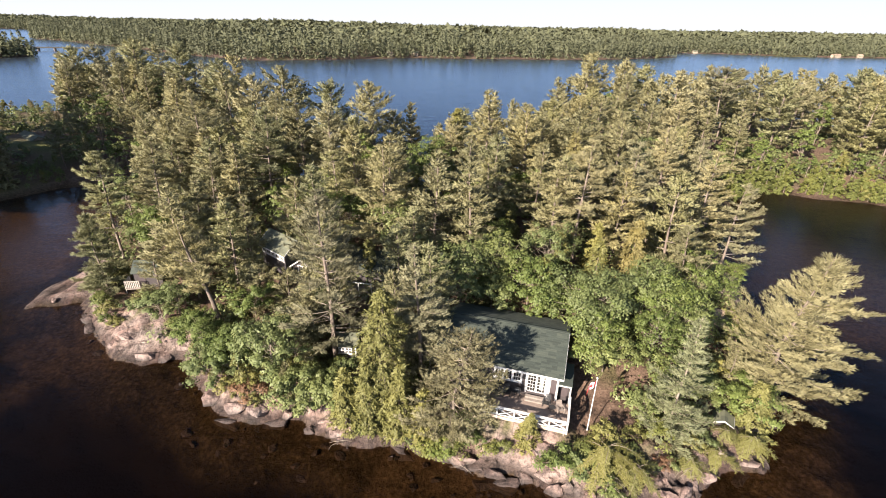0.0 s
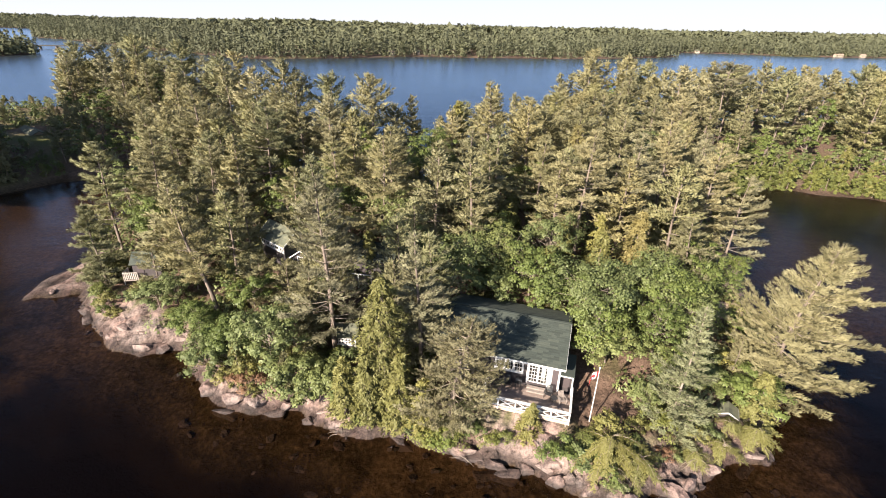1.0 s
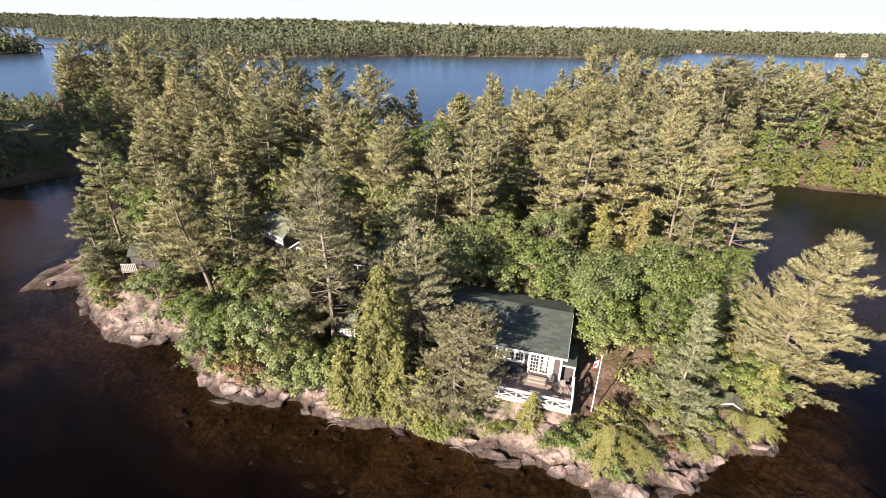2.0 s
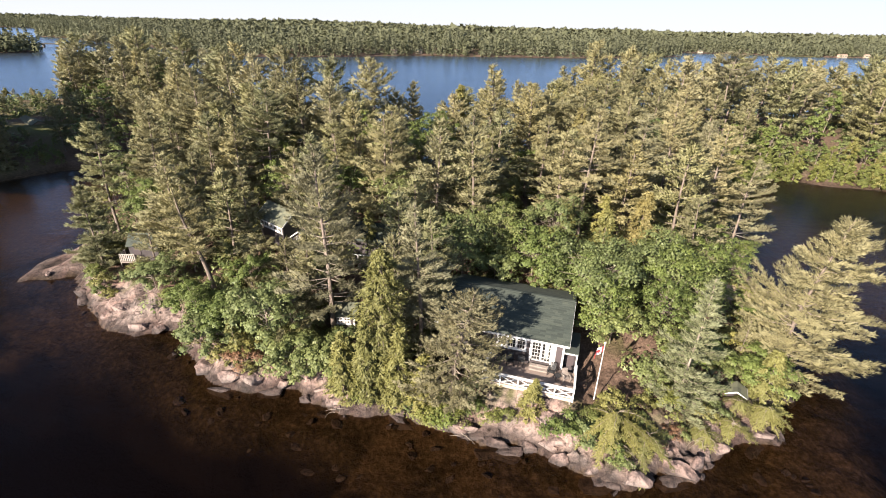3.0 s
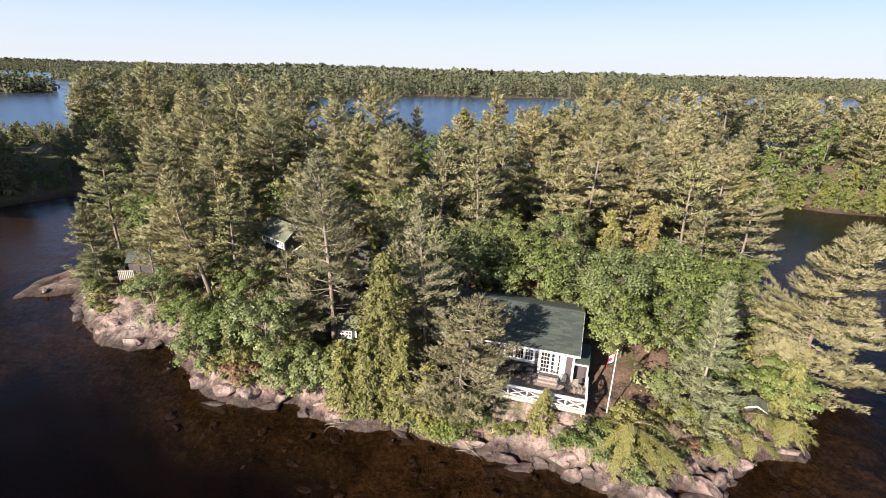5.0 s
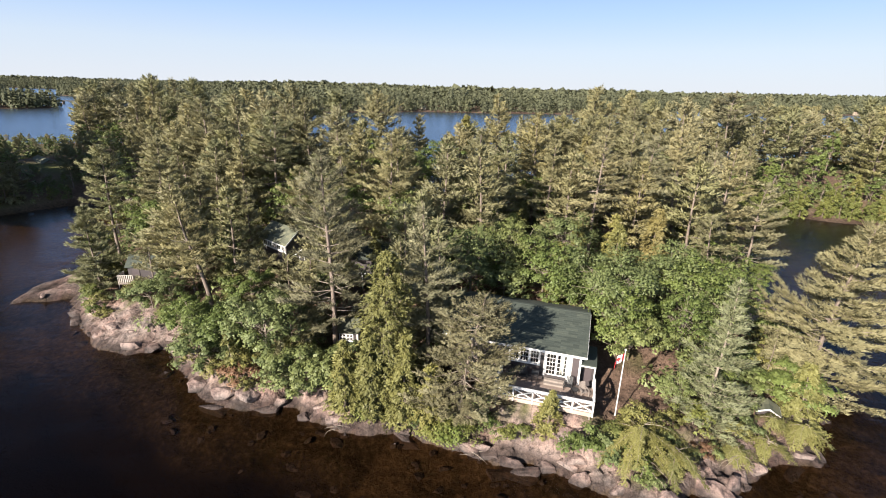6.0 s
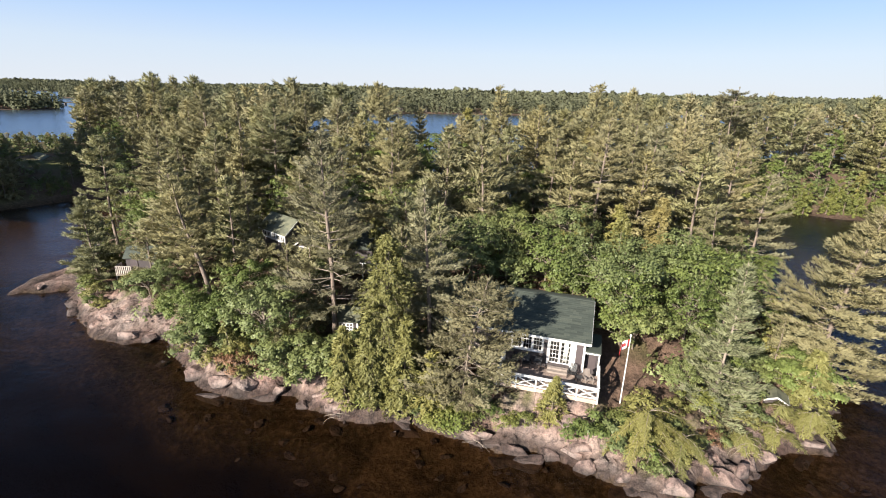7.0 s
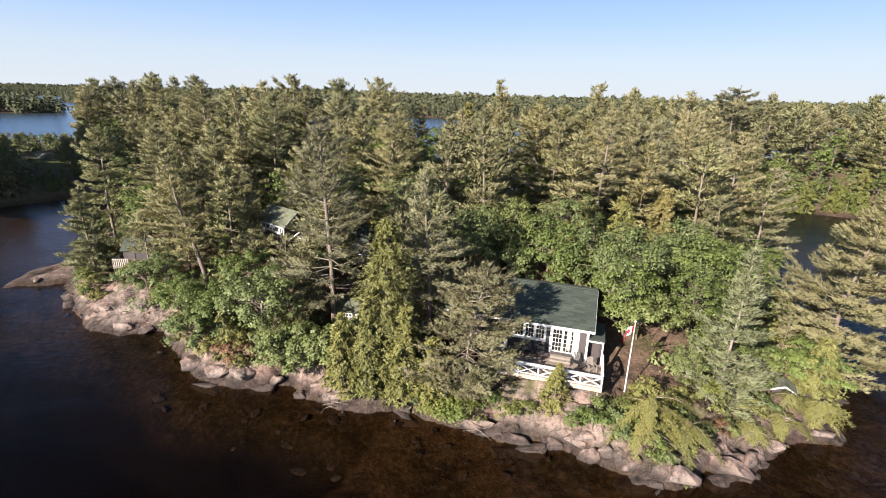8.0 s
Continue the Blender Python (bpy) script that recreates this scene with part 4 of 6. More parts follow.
def roof_slope(x0, x1, ya, za, yb, zb, thick=0.12, course=0.26, tab=0.5):
    """Overlapping shingle courses on a boarded slope that rises from ya, za to yb, zb."""
    bm = bmesh.new()
    run = math.hypot(yb - ya, zb - za)
    n, r = max(2, int(run / course)), random.Random(int(100 * run))
    dy, dz = (yb - ya) / run, (zb - za) / run
    ny, nz = (-dz, dy) if dy > 0 else (dz, -dy)
    base = [bm.verts.new((x, ya + dy * s + ny * o, za + dz * s + nz * o)) for o in (-thick, -0.004) for x, s in ((x0, 0), (x1, 0), (x1, run), (x0, run))]
    for f in ((0, 1, 2, 3), (7, 6, 5, 4), (0, 4, 5, 1), (1, 5, 6, 2), (2, 6, 7, 3), (3, 7, 4, 0)):
        bm.faces.new([base[i] for i in f])
    for i in range(n):
        s0, s1 = run * i / n, min(run, run * (i + 1) / n + 0.03)
        x = x0 - (tab * 0.5 if i % 2 else 0)
        while x < x1:
            w = tab * r.choice((1, 1, 1.5, 2))
            a, b = max(x, x0), min(x + w - 0.006, x1)
            x += w
            if b - a < 0.04:
                continue
            q = [bm.verts.new((xx, ya + dy * s + ny * o, za + dz * s + nz * o)) for xx, s, o in ((a, s0, 0.018), (b, s0, 0.018), (b, s1, 0.004), (a, s1, 0.004), (a, s0, 0.0), (b, s0, 0.0))]
            bm.faces.new(q[:4])
            bm.faces.new((q[4], q[5], q[1], q[0]))
    bmesh.ops.recalc_face_normals(bm, faces=bm.faces[:4])
    return bm


cottage = thing("cottage", COTTAGE, "dark-sided white-trimmed cottage with a green shingle roof", "house")
X0, X1, Y0, Y1 = -12.6, -1.2, 3.5, 12.3
WX0, WX1, WZ0, WZ1 = -7.1, -4.55, 4.72, 6.12
DX0, DX1, DZ0, DZ1 = -4.08, -2.22, 3.86, 5.98
t = 0.15
part("front_wall", boxes((X0, Y0, 2.6, WX0, Y0 + t, EAVE), (WX0, Y0, 2.6, WX1, Y0 + t, WZ0), (WX0, Y0, WZ1, WX1, Y0 + t, EAVE), (WX1, Y0, 2.6, DX0, Y0 + t, EAVE),
                         (DX0, Y0, 2.6, DX1, Y0 + t, DZ0), (DX0, Y0, DZ1, DX1, Y0 + t, EAVE), (DX1, Y0, 2.6, X1, Y0 + t, EAVE)), SIDING, cottage)
part("back_wall", boxes((X0, Y1 - t, 2.6, X1, Y1, EAVE)), SIDING, cottage)
for side in (X0, X1 - t):
    bm = bmesh.new()
    prof = [(Y0 + t, 2.6), (Y1 - t, 2.6), (Y1 - t, EAVE), (8.4, RIDGE - 0.16), (Y0 + t, EAVE)]
    a = [bm.verts.new((side, y, z)) for y, z in prof]
    b = [bm.verts.new((side + t, y, z)) for y, z in prof]
    bm.faces.new(a)
    bm.faces.new(b[::-1])
    for i in range(5):
        bm.faces.new((a[i], b[i], b[(i + 1) % 5], a[(i + 1) % 5]))
    bmesh.ops.recalc_face_normals(bm, faces=bm.faces)
    part("gable_wall", bm, SIDING, cottage)
part("floor_slab", boxes((X0 + t, Y0 + t, 3.3, X1 - t, Y1 - t, 3.42)), LOWWALL, cottage)
part("inner_wall", boxes((X0 + t, 7.5, 3.42, X1 - t, 7.6, EAVE)), LOWWALL, cottage)
part("roof_slope", roof_slope(X0 - 0.4, X1 + 0.4, 3.0, EAVE + 0.05, 8.4, RIDGE), ROOF_GREEN, cottage, "dark green asphalt shingles")
part("roof_slope", roof_slope(X0 - 0.4, X1 + 0.4, 12.9, EAVE - 0.1, 8.4, RIDGE), ROOF_GREEN, cottage, "dark green asphalt shingles")
part("ridge_cap", beams(0.3, 0.05, ((X0 - 0.4, 8.4, RIDGE + 0.03), (X1 + 0.4, 8.4, RIDGE + 0.03))), ROOF_GREEN, cottage)
part("fascia", boxes((X0 - 0.4, 2.97, EAVE - 0.16, X1 + 0.4, 2.998, EAVE + 0.03)), WHITE, cottage)
part("soffit", boxes((X0 - 0.4, 3.0, EAVE - 0.13, X1 + 0.4, Y0, EAVE - 0.1)), WHITE, cottage)
for a, b in (((X1 + 0.415, 2.97, EAVE - 0.05), (X1 + 0.415, 8.4, RIDGE - 0.1)), ((X1 + 0.415, 12.9, EAVE - 0.2), (X1 + 0.415, 8.4, RIDGE - 0.1))):
    part("barge_board", beams(0.03, 0.16, (a, b)), WHITE, cottage)
part("frieze_board", boxes((X0, Y0 - 0.03, 6.15, X1, Y0 - 0.003, EAVE - 0.14)), WHITE, cottage)
part("corner_board", boxes((X1 - 0.14, Y0 - 0.032, 2.7, X1 + 0.03, Y0 - 0.004, 6.14)), WHITE, cottage)
part("corner_board", boxes((DX1 + 0.1, Y0 - 0.032, FLOOR, DX1 + 0.34, Y0 - 0.004, 6.14)), WHITE, cottage)
part("dark_panel", boxes((DX1 + 0.36, Y0 - 0.045, FLOOR + 0.02, X1 - 0.16, Y0 - 0.004, 6.1)), DOOR_DARK, cottage, "dark brown door panel")


def lattice(x0, x1, z0, z1, y, cols, rows, name, parent, rim=0.055, bar=0.024):
    """A glazed sash: rim, glazing bars and panes."""
    sash = part(name, boxes((x0, y - 0.03, z0, x0 + rim, y + 0.03, z1), (x1 - rim, y - 0.03, z0, x1, y + 0.03, z1), (x0 + rim, y - 0.03, z0, x1 - rim, y + 0.03, z0 + rim), (x0 + rim, y - 0.03, z1 - rim, x1 - rim, y + 0.03, z1)), WHITE, parent)
    w, h = (x1 - x0 - 2 * rim) / cols, (z1 - z0 - 2 * rim) / rows
    bars = bmesh.new()
    for i in range(1, cols):
        c = x0 + rim + i * w
        box(bars, c - bar / 2, y - 0.02, z0 + rim, c + bar / 2, y + 0.02, z1 - rim)
    for j in range(1, rows):
        c = z0 + rim + j * h
        for i in range(cols):
            box(bars, x0 + rim + i * w + (bar / 2 if i else 0), y - 0.018, c - bar / 2, x0 + rim + (i + 1) * w - (bar / 2 if i < cols - 1 else 0), y + 0.018, c + bar / 2)
    part("glazing_bars", bars, WHITE, sash)
    pane = part("pane", boxes((x0 + rim, y - 0.004, z0 + rim, x1 - rim, y + 0.004, z1 - rim)), GLASS, sash)
    pane.visible_shadow = False
    return sash


wy = Y0 + 0.04
wd = (WX1 - WX0) / 3
for i in range(3):
    lattice(WX0 + i * wd + 0.05, WX0 + (i + 1) * wd - 0.05, WZ0 + 0.04, WZ1 - 0.02, wy, 3, 3, "casement", cottage)
part("window_trim", boxes((WX0 - 0.1, Y0 - 0.035, WZ0 - 0.13, WX1 + 0.1, Y0 - 0.003, WZ0 + 0.03), *[(WX0 + i * wd - 0.07, Y0 - 0.04, WZ0 + 0.03, WX0 + i * wd + 0.07, Y0 - 0.002, 6.14) for i in range(4)]), WHITE, cottage)
dm = (DX0 + DX1) / 2
for a, b in ((DX0 + 0.06, dm - 0.005), (dm + 0.005, DX1 - 0.06)):
    lattice(a, b, DZ0 + 0.02, DZ1 - 0.05, wy, 3, 5, "french_door", cottage, rim=0.08)
part("door_trim", boxes((DX0 - 0.1, Y0 - 0.035, DZ0 - 0.1, DX0 + 0.05, Y0 - 0.003, 6.14), (DX1 - 0.05, Y0 - 0.035, DZ0 - 0.1, DX1 + 0.09, Y0 - 0.003, 6.14), (DX0 + 0.05, Y0 - 0.035, DZ1 - 0.04, DX1 - 0.05, Y0 - 0.003, 6.14)), WHITE, cottage)

# porch deck
deck = thing("porch_deck", COTTAGE, "weathered plank porch deck with a tan edge board", "deck")
bm = bmesh.new()
y = 0.03
while y < 3.4:
    box(bm, -7.7, y, FLOOR - 0.04, 0.03, y + 0.135, FLOOR)
    y += 0.141
tagged(part("deck_planks", bm, DECKWOOD, deck), kind="stuff")
part("edge_board", boxes((-7.75, -0.03, FLOOR - 0.34, 0.05, 0.025, FLOOR - 0.02)), NEWWOOD, deck, "tan lumber edge board")
part("edge_board", boxes((0.032, 0.03, FLOOR - 0.34, 0.062, 3.45, FLOOR - 0.02)), NEWWOOD, deck, "tan lumber edge board")
for px in (-7.5, -5.0, -2.5, -0.2):
    part("deck_post", boxes((px - 0.07, 0.1, 0.9, px + 0.07, 0.24, FLOOR - 0.05)), GREYWOOD, deck)
rail = thing("porch_railing", COTTAGE, "white-painted railing with crossed braces round the porch", "railing")


def rail_run(a, b, bays):
    a, b = Vector(a), Vector(b)
    for i in range(bays + 1):
        p = a.lerp(b, i / bays)
        part("post", boxes((p.x - 0.055, p.y - 0.055, FLOOR - 0.3, p.x + 0.055, p.y + 0.055, FLOOR + 0.95)), WHITE, rail)
    up = Vector((0, 0, 1))
    part("top_rail", beams(0.17, 0.05, (a + up * (FLOOR + 0.98), b + up * (FLOOR + 0.98))), WHITE, rail)
    for i in range(bays):
        p, q = a.lerp(b, i / bays), a.lerp(b, (i + 1) / bays)
        d = (q - p).normalized() * 0.055
        p, q = p + d, q - d
        part("upper_board", beams(0.035, 0.15, (p + up * (FLOOR + 0.87), q + up * (FLOOR + 0.87))), WHITE, rail)
        part("lower_rail", beams(0.04, 0.09, (p + up * (FLOOR + 0.12), q + up * (FLOOR + 0.12))), WHITE, rail)
        part("brace", beams(0.03, 0.085, (p + up * (FLOOR + 0.17), q + up * (FLOOR + 0.8))), WHITE, rail)
        nrm = Vector((-d.y, d.x, 0)).normalized() * 0.034
        part("brace", beams(0.03, 0.085, (p + nrm + up * (FLOOR + 0.8), q + nrm + up * (FLOOR + 0.17))), WHITE, rail)


rail_run((0, 0, 0), (-7.6, 0, 0), 5)
rail_run((0, 0.12, 0), (0, 3.3, 0), 2)
rail_run((-7.6, 0.12, 0), (-7.6, 3.3, 0), 2)


# ---- woods behind and beside the island ----
KINDS = {}
for i, (rad, shp, base, mat) in enumerate(((4.9, 0.4, 0.15, PINE), (5.4, 0.34, 0.2, PINE_BLUE), (4.2, 0.55, 0.12, PINE), (5.2, 0.4, 0.22, PINE_GOLD), (5.0, 0.33, 0.2, PINE))):
    KINDS["pine", i] = pine_meshes(500 + i, 20.0, rad, base, shape=shp, dense=0.62, blade=0.54, whorl=1.2, k=5, thin=0.32, fine=3.4, mat=mat, gaps=0.12, top_up=0.8)
for i, (rad, shp, base, mat) in enumerate(((4.9, 0.4, 0.15, PINE), (5.4, 0.34, 0.2, PINE_BLUE), (4.2, 0.55, 0.12, PINE), (5.2, 0.4, 0.22, PINE_GOLD), (5.0, 0.33, 0.2, PINE))):
    KINDS["distant_pine", i] = pine_meshes(510 + i, 20.0, rad, base, shape=shp, dense=0.5, blade=0.76, whorl=1.3, k=3, thin=0.38, fine=3.6, mat=mat, gaps=0.12, top_up=0.8)
for i, mat in enumerate((MAPLE, OAK, MAPLE)):
    KINDS["broadleaf", i] = broadleaf_meshes(520 + i, 14.0, 3.8, 0.12, clumps=26, per=52, leaf=0.28, mat=mat)
for i, mat in enumerate((CEDAR, PINE, SHRUB)):
    KINDS["cedar", i] = cedar_meshes(540 + i, 12.0, 3.6, sprays=560, spray=0.74, mat=mat, droop=0.2)
SIZES = {"pine": 20.0, "broadleaf": 14.0, "cedar": 12.0, "distant_pine": 20.0}
TEXT = {"pine": ("white_pine", "white pine of the back woods and the added shade rows"), "broadleaf": ("broadleaf_tree", "green broadleaf tree in the woods behind"), "cedar": ("cedar_tree", "cedar in the woods behind the island")}
TEXT["distant_pine"] = TEXT["pine"]
MADE = {}


def back_tree(kind, i, x, y, top, turn):
    kind = "distant_pine" if kind == "pine" and (y > 118 or x < -1.02 * y) else kind
    g = ground_z(x, y)
    s = (top - g) / SIZES[kind]
    m = pose(x, y, g - 0.15, 0, 0, turn) @ Matrix.Scale(s, 4)
    if (kind, i) not in MADE:
        MADE[kind, i] = plant(TEXT[kind][0], KINDS[kind, i], x, y, TEXT[kind][1], "tree", "woods behind the island", turn, size=s)
    else:
        ob = copy_thing(MADE[kind, i], Matrix.Identity(4))
        ob.matrix_basis = m


taken = []


def known(kind, i, x, y, top, turn):
    back_tree(kind, i, x, y, top, turn)
    taken.append((x, y))


known("pine", 1, -114.6, 158, 26.1, 10)
known("pine", 0, -123.7, 166, 24.4, 80)
known("pine", 4, -102, 171, 26.9, 150)
known("pine", 1, -61.4, 140, 24.7, 220)
known("pine", 4, -62.5, 153, 24.7, 300)
known("pine", 0, -70, 129, 20.5, 15)
known("broadleaf", 0, -91, 134, 16, 95)
known("broadleaf", 1, -83.6, 118, 15, 170)
known("pine", 0, -29.8, 92, 23.8, 60)
known("pine", 1, -18.9, 85, 25.9, 135)
known("pine", 4, -11.8, 82, 25.9, 200)
known("pine", 2, -5.4, 87.5, 22.2, 260)
known("pine", 2, 9.5, 88, 24.3, 320)
known("pine", 2, 14, 96, 22.0, 20)
known("pine", 2, 37, 160, 20.5, 100)
known("pine", 4, 50, 172, 25.5, 180)
known("pine", 1, 61, 152, 25.0, 250)
known("pine", 3, 75, 157, 23.3, 330)
known("pine", 3, 52, 107, 21.5, 120)
known("pine", 0, 108, 140, 25.0, 210)
known("pine", 1, 125, 147, 24.5, 290)
known("pine", 3, 95, 131, 23.5, 70)
known("broadleaf", 0, 71.5, 116, 13.7, 150)
known("broadleaf", 2, 78, 114, 13.0, 240)
known("broadleaf", 2, 90.5, 118, 15.4, 310)

for i in range(30):
    # tall unseen pines added on the near mainland, out of view, to shade the bay and the lawn
    x, y = -142 + 2.6 * (i % 15) * 1.33 - 12 * (i // 15) + 3 * math.sin(i * 2.3), 50 + 2.66 * (i % 15) + 4 * math.cos(i * 1.7)
    if x < -1.07 * y - 3:
        back_tree("pine", i % 5, x, y, 27.0 + 3 * math.sin(i * 5.1), i * 67)
# a further row of unseen pines, added just outside the view to cast shade
for i in range(18):
    y = 58 + 3.2 * i + math.sin(i * 3.1)
    x = -1.06 * y - 6.5 - 2 * (i % 2)
    if ground_z(x, y) > 0.3:
        back_tree("pine", i % 5, x, y, 31.0 + 3 * math.sin(i * 2.7), i * 53)
r = np.random.RandomState(76)
hedge = ((56, 94), (62.5, 101), (76.5, 109.8), (88, 107), (99, 102), (118, 94), (150, 88.5))
for (ax, ay), (bx, by) in zip(hedge, hedge[1:]):
    n = int(math.hypot(bx - ax, by - ay) / 1.25)
    for i in range(n):
        f = (i + r.uniform(0, 0.6)) / n
        x, y = ax + (bx - ax) * f + r.uniform(-0.6, 0.6), ay + (by - ay) * f + r.uniform(-0.9, 0.9)
        if abs(x - 84) < 1.7:
            continue
        back_tree("cedar", 2, x, y, ground_z(x, y) + r.uniform(4.5, 7.5), r.uniform(0, 360))
        if i % 2 == 0:
            back_tree("broadleaf", i // 2 % 3, x + 1.5, y + r.uniform(4.5, 8.0), ground_z(x, y) + r.uniform(7.0, 10.5), r.uniform(0, 360))
shade = ((-150, 84), (-118, 89), (-92, 97), (-84, 106), (-76, 113), (-66, 106), (-61, 92), (-58, 78))
for (ax, ay), (bx, by) in zip(shade, shade[1:]):
    n = int(math.hypot(bx - ax, by - ay) / 2.2)
    for i in range(n):
        f = (i + r.uniform(0, 0.7)) / n
        x, y = ax + (bx - ax) * f + r.uniform(-0.5, 1.0), ay + (by - ay) * f + r.uniform(0, 2.0)
        low = -90.5 < x < -83.0
        h = r.uniform(2.4, 3.6) if low else (r.uniform(8.0, 11.0) if x < -80 else r.uniform(5.0, 9.0))
        back_tree(r.choice(["cedar", "broadleaf"]), r.randint(2), x, y, ground_z(x, y) + h, r.uniform(0, 360))
for i in range(34):
    # low brush on the bank below the lawn
    f = r.uniform(0, 1)
    x, y = -84 - 11 * f + r.uniform(-4, 4), 99 + 11 * f + r.uniform(-3, 3)
    if ground_z(x, y) > 0.3:
        back_tree("broadleaf", i % 3, x, y, ground_z(x, y) + r.uniform(1.6, 2.8), r.uniform(0, 360))
known("pine", 3, -109.9, 162, 27.0, 45)
known("pine", 0, -95.9, 150, 26.2, 130)
known("pine", 1, -98.6, 165, 28.4, 215)
known("pine", 4, -87.4, 158, 27.1, 20)
known("pine", 1, -77, 150, 27.5, 110)
known("pine", 0, -52, 120, 24.5, 75)
known("pine", 3, -36.5, 96, 25.6, 260)
known("pine", 4, -31.5, 100, 26.6, 300)
known("pine", 0, -24, 82, 24.5, 25)
known("pine", 4, 43.4, 150, 27.9, 80)
known("pine", 0, 50.8, 142, 27.3, 160)
known("pine", 3, 57.5, 121, 26.0, 230)
known("pine", 4, 88.2, 138, 26.1, 320)
known("pine", 0, 99, 143, 24.8, 10)
known("pine", 1, 112.9, 134, 26.4, 90)
known("pine", 3, 68, 128, 24.0, 180)
known("pine", 1, 118, 128, 25.0, 250)
known("pine", 0, 104, 122, 24.0, 330)
r = np.random.RandomState(77)
tries = np.stack([r.uniform(-160, 175, 5200), r.uniform(66, 190, 5200)], -1)
tz, tdist, thome = land(tries[:, 0], tries[:, 1])
HOUSE_CLEAR = ((-105, 123, 7), (-99.5, 116, 5.5), (-95, 110, 5), (-90, 104.5, 4.5), (-86, 100, 4))
for (x, y), d in zip(tries, thome):
    if d < 1.5 or (abs(x) < 48 and y < 74) or abs(x) > 1.04 * y + 4:
        continue
    if any((x - a) ** 2 + (y - b) ** 2 < c * c for a, b, c in HOUSE_CLEAR):
        continue
    gap = (5.2 if y < 105 else 7.4) if x > -76 else 4.8
    if any((x - a) ** 2 + (y - b) ** 2 < gap * gap for a, b in taken):
        continue
    g = ground_z(x, y)
    edge = d < 7
    if x < -76 and y < 140:
        kind, h = ("broadleaf", r.uniform(7, 10)) if r.rand() < 0.5 else ("pine", r.uniform(8, 12))
    elif edge and r.rand() < 0.7:
        kind, h = r.choice(["cedar", "broadleaf"]), r.uniform(5, 9)
    elif r.rand() < 0.22:
        kind, h = "broadleaf", r.uniform(9, 13)
    else:
        kind, h = "pine", r.uniform(13, 17.5)
    if -50 < x < 32 and y > 88:
        h = min(h, r.uniform(14.0, 18.5))
    elif x > 32 and y > 100 and kind == "pine":
        h += 2.2
    if x < -0.77 * y:
        h = min(h, 22.0 * (1 - y / 290) - 1 - g)
        if h < 3:
            continue
    back_tree(kind, r.randint({"pine": 5, "broadleaf": 3, "cedar": 2}[kind]), x, y, g + h, r.uniform(0, 360))
    taken.append((x, y))


# ---- far woods across the lake, one sheet of crowns that nobody could count ----
def far_woods(seed, bands, poly, label):
    r = np.random.RandomState(seed)
    out, normals, slots = [], [], []
    for near, far_d, spacing, wide, flakes, tall, firs, low in bands:
        lo, hi = poly[:, 0].min(), poly[:, 0].max()
        xs, ys = np.arange(max(lo, -2300), min(hi, 2300), spacing), np.arange(390, 2600, spacing)
        gx, gy = np.meshgrid(xs, ys)
        gx, gy = gx.ravel() + r.uniform(-0.48, 0.48, gx.size) * spacing, gy.ravel() + r.uniform(-0.48, 0.48, gy.size) * spacing
        keep = np.abs(gx) < gy * 1.02 + 40
        gx, gy = gx[keep], gy[keep]
        d = signed(poly, gx, gy)
        keep = (d > near) & (d < far_d) & (r.rand(len(d)) < 0.85)
        gx, gy = gx[keep], gy[keep]
        z = land(gx, gy)[0]
        n = len(gx)
        # dark pointed conifers in stands, rounded paler crowns between them
        conifer = (r.rand(n) < firs + 0.35 * waves(gx, gy, 73, 2, 0.012))[:, None]
        h = np.where(conifer[:, 0], r.uniform(0.55, 1.25, n), r.uniform(0.5, 0.9, n)) * tall * (1 + 0.12 * waves(gx, gy, 71, 3, 0.004))
        f = r.uniform(low, 1.0, (n, flakes))
        body = np.where(conifer, (1 - f) ** 0.75 * 0.82 + 0.06, np.sin(np.clip(f * 0.82 + 0.16, 0, 1) * np.pi) ** 0.55)
        rad = body * wide * r.uniform(0.6, 1.4, (n, 1)) * r.uniform(0.72, 1.05, (n, flakes))
        a = r.uniform(0, 2 * np.pi, (n, flakes))
        p = np.stack([gx[:, None] + np.cos(a) * rad, gy[:, None] + np.sin(a) * rad, z[:, None] + f * h[:, None]], -1).reshape(-1, 3)
        nrm = unit(np.stack([np.cos(a), np.sin(a), np.where(conifer, 0.5 + 0.6 * f, 0.8 + 1.6 * f)], -1).reshape(-1, 3))
        nn = unit(nrm + r.normal(0, 0.3, nrm.shape))
        u = unit(np.cross(nn, r.normal(0, 1, nn.shape)))
        v = np.cross(nn, u)
        s = wide * (0.28 if low < 0.1 else 0.36) * r.uniform(0.6, 1.3, (len(p), 1))
        co, tri, nor = facing(np.stack([p - u * s - v * s * 0.6, p + u * s - v * s * 0.6, p + v * s], 1), nrm, 3.0)
        out.append((co, tri))
        normals.append(nor)
        slots.append(np.repeat(conifer[:, 0], flakes))
    me = raw_mesh("far_woods", *join(out), FAR_LEAF, True, np.concatenate(normals))
    me.materials.append(FAR_PINE)
    me.polygons.foreach_set("material_index", np.concatenate(slots).astype(np.int32))
    ob = new("far_woods", me)
    return tagged(ob, label, "forest", kind="stuff")


# fewer dark firs in the farther bands, so the canopy pales as through haze
far_woods(81, ((1, 34, 6.2, 3.3, 70, 20.5, 0.7, 0.04), (34, 240, 8.6, 5.4, 24, 16.0, 0.4, 0.4), (240, 1500, 22, 14.0, 13, 14.0, 0.25, 0.6)), FAR_LAND, "mixed green forest along the far lake shore")
far_woods(82, ((1, 80, 5.5, 3.8, 80, 18.5, 0.6, 0.04),), ISLET, "green trees on a small far island")


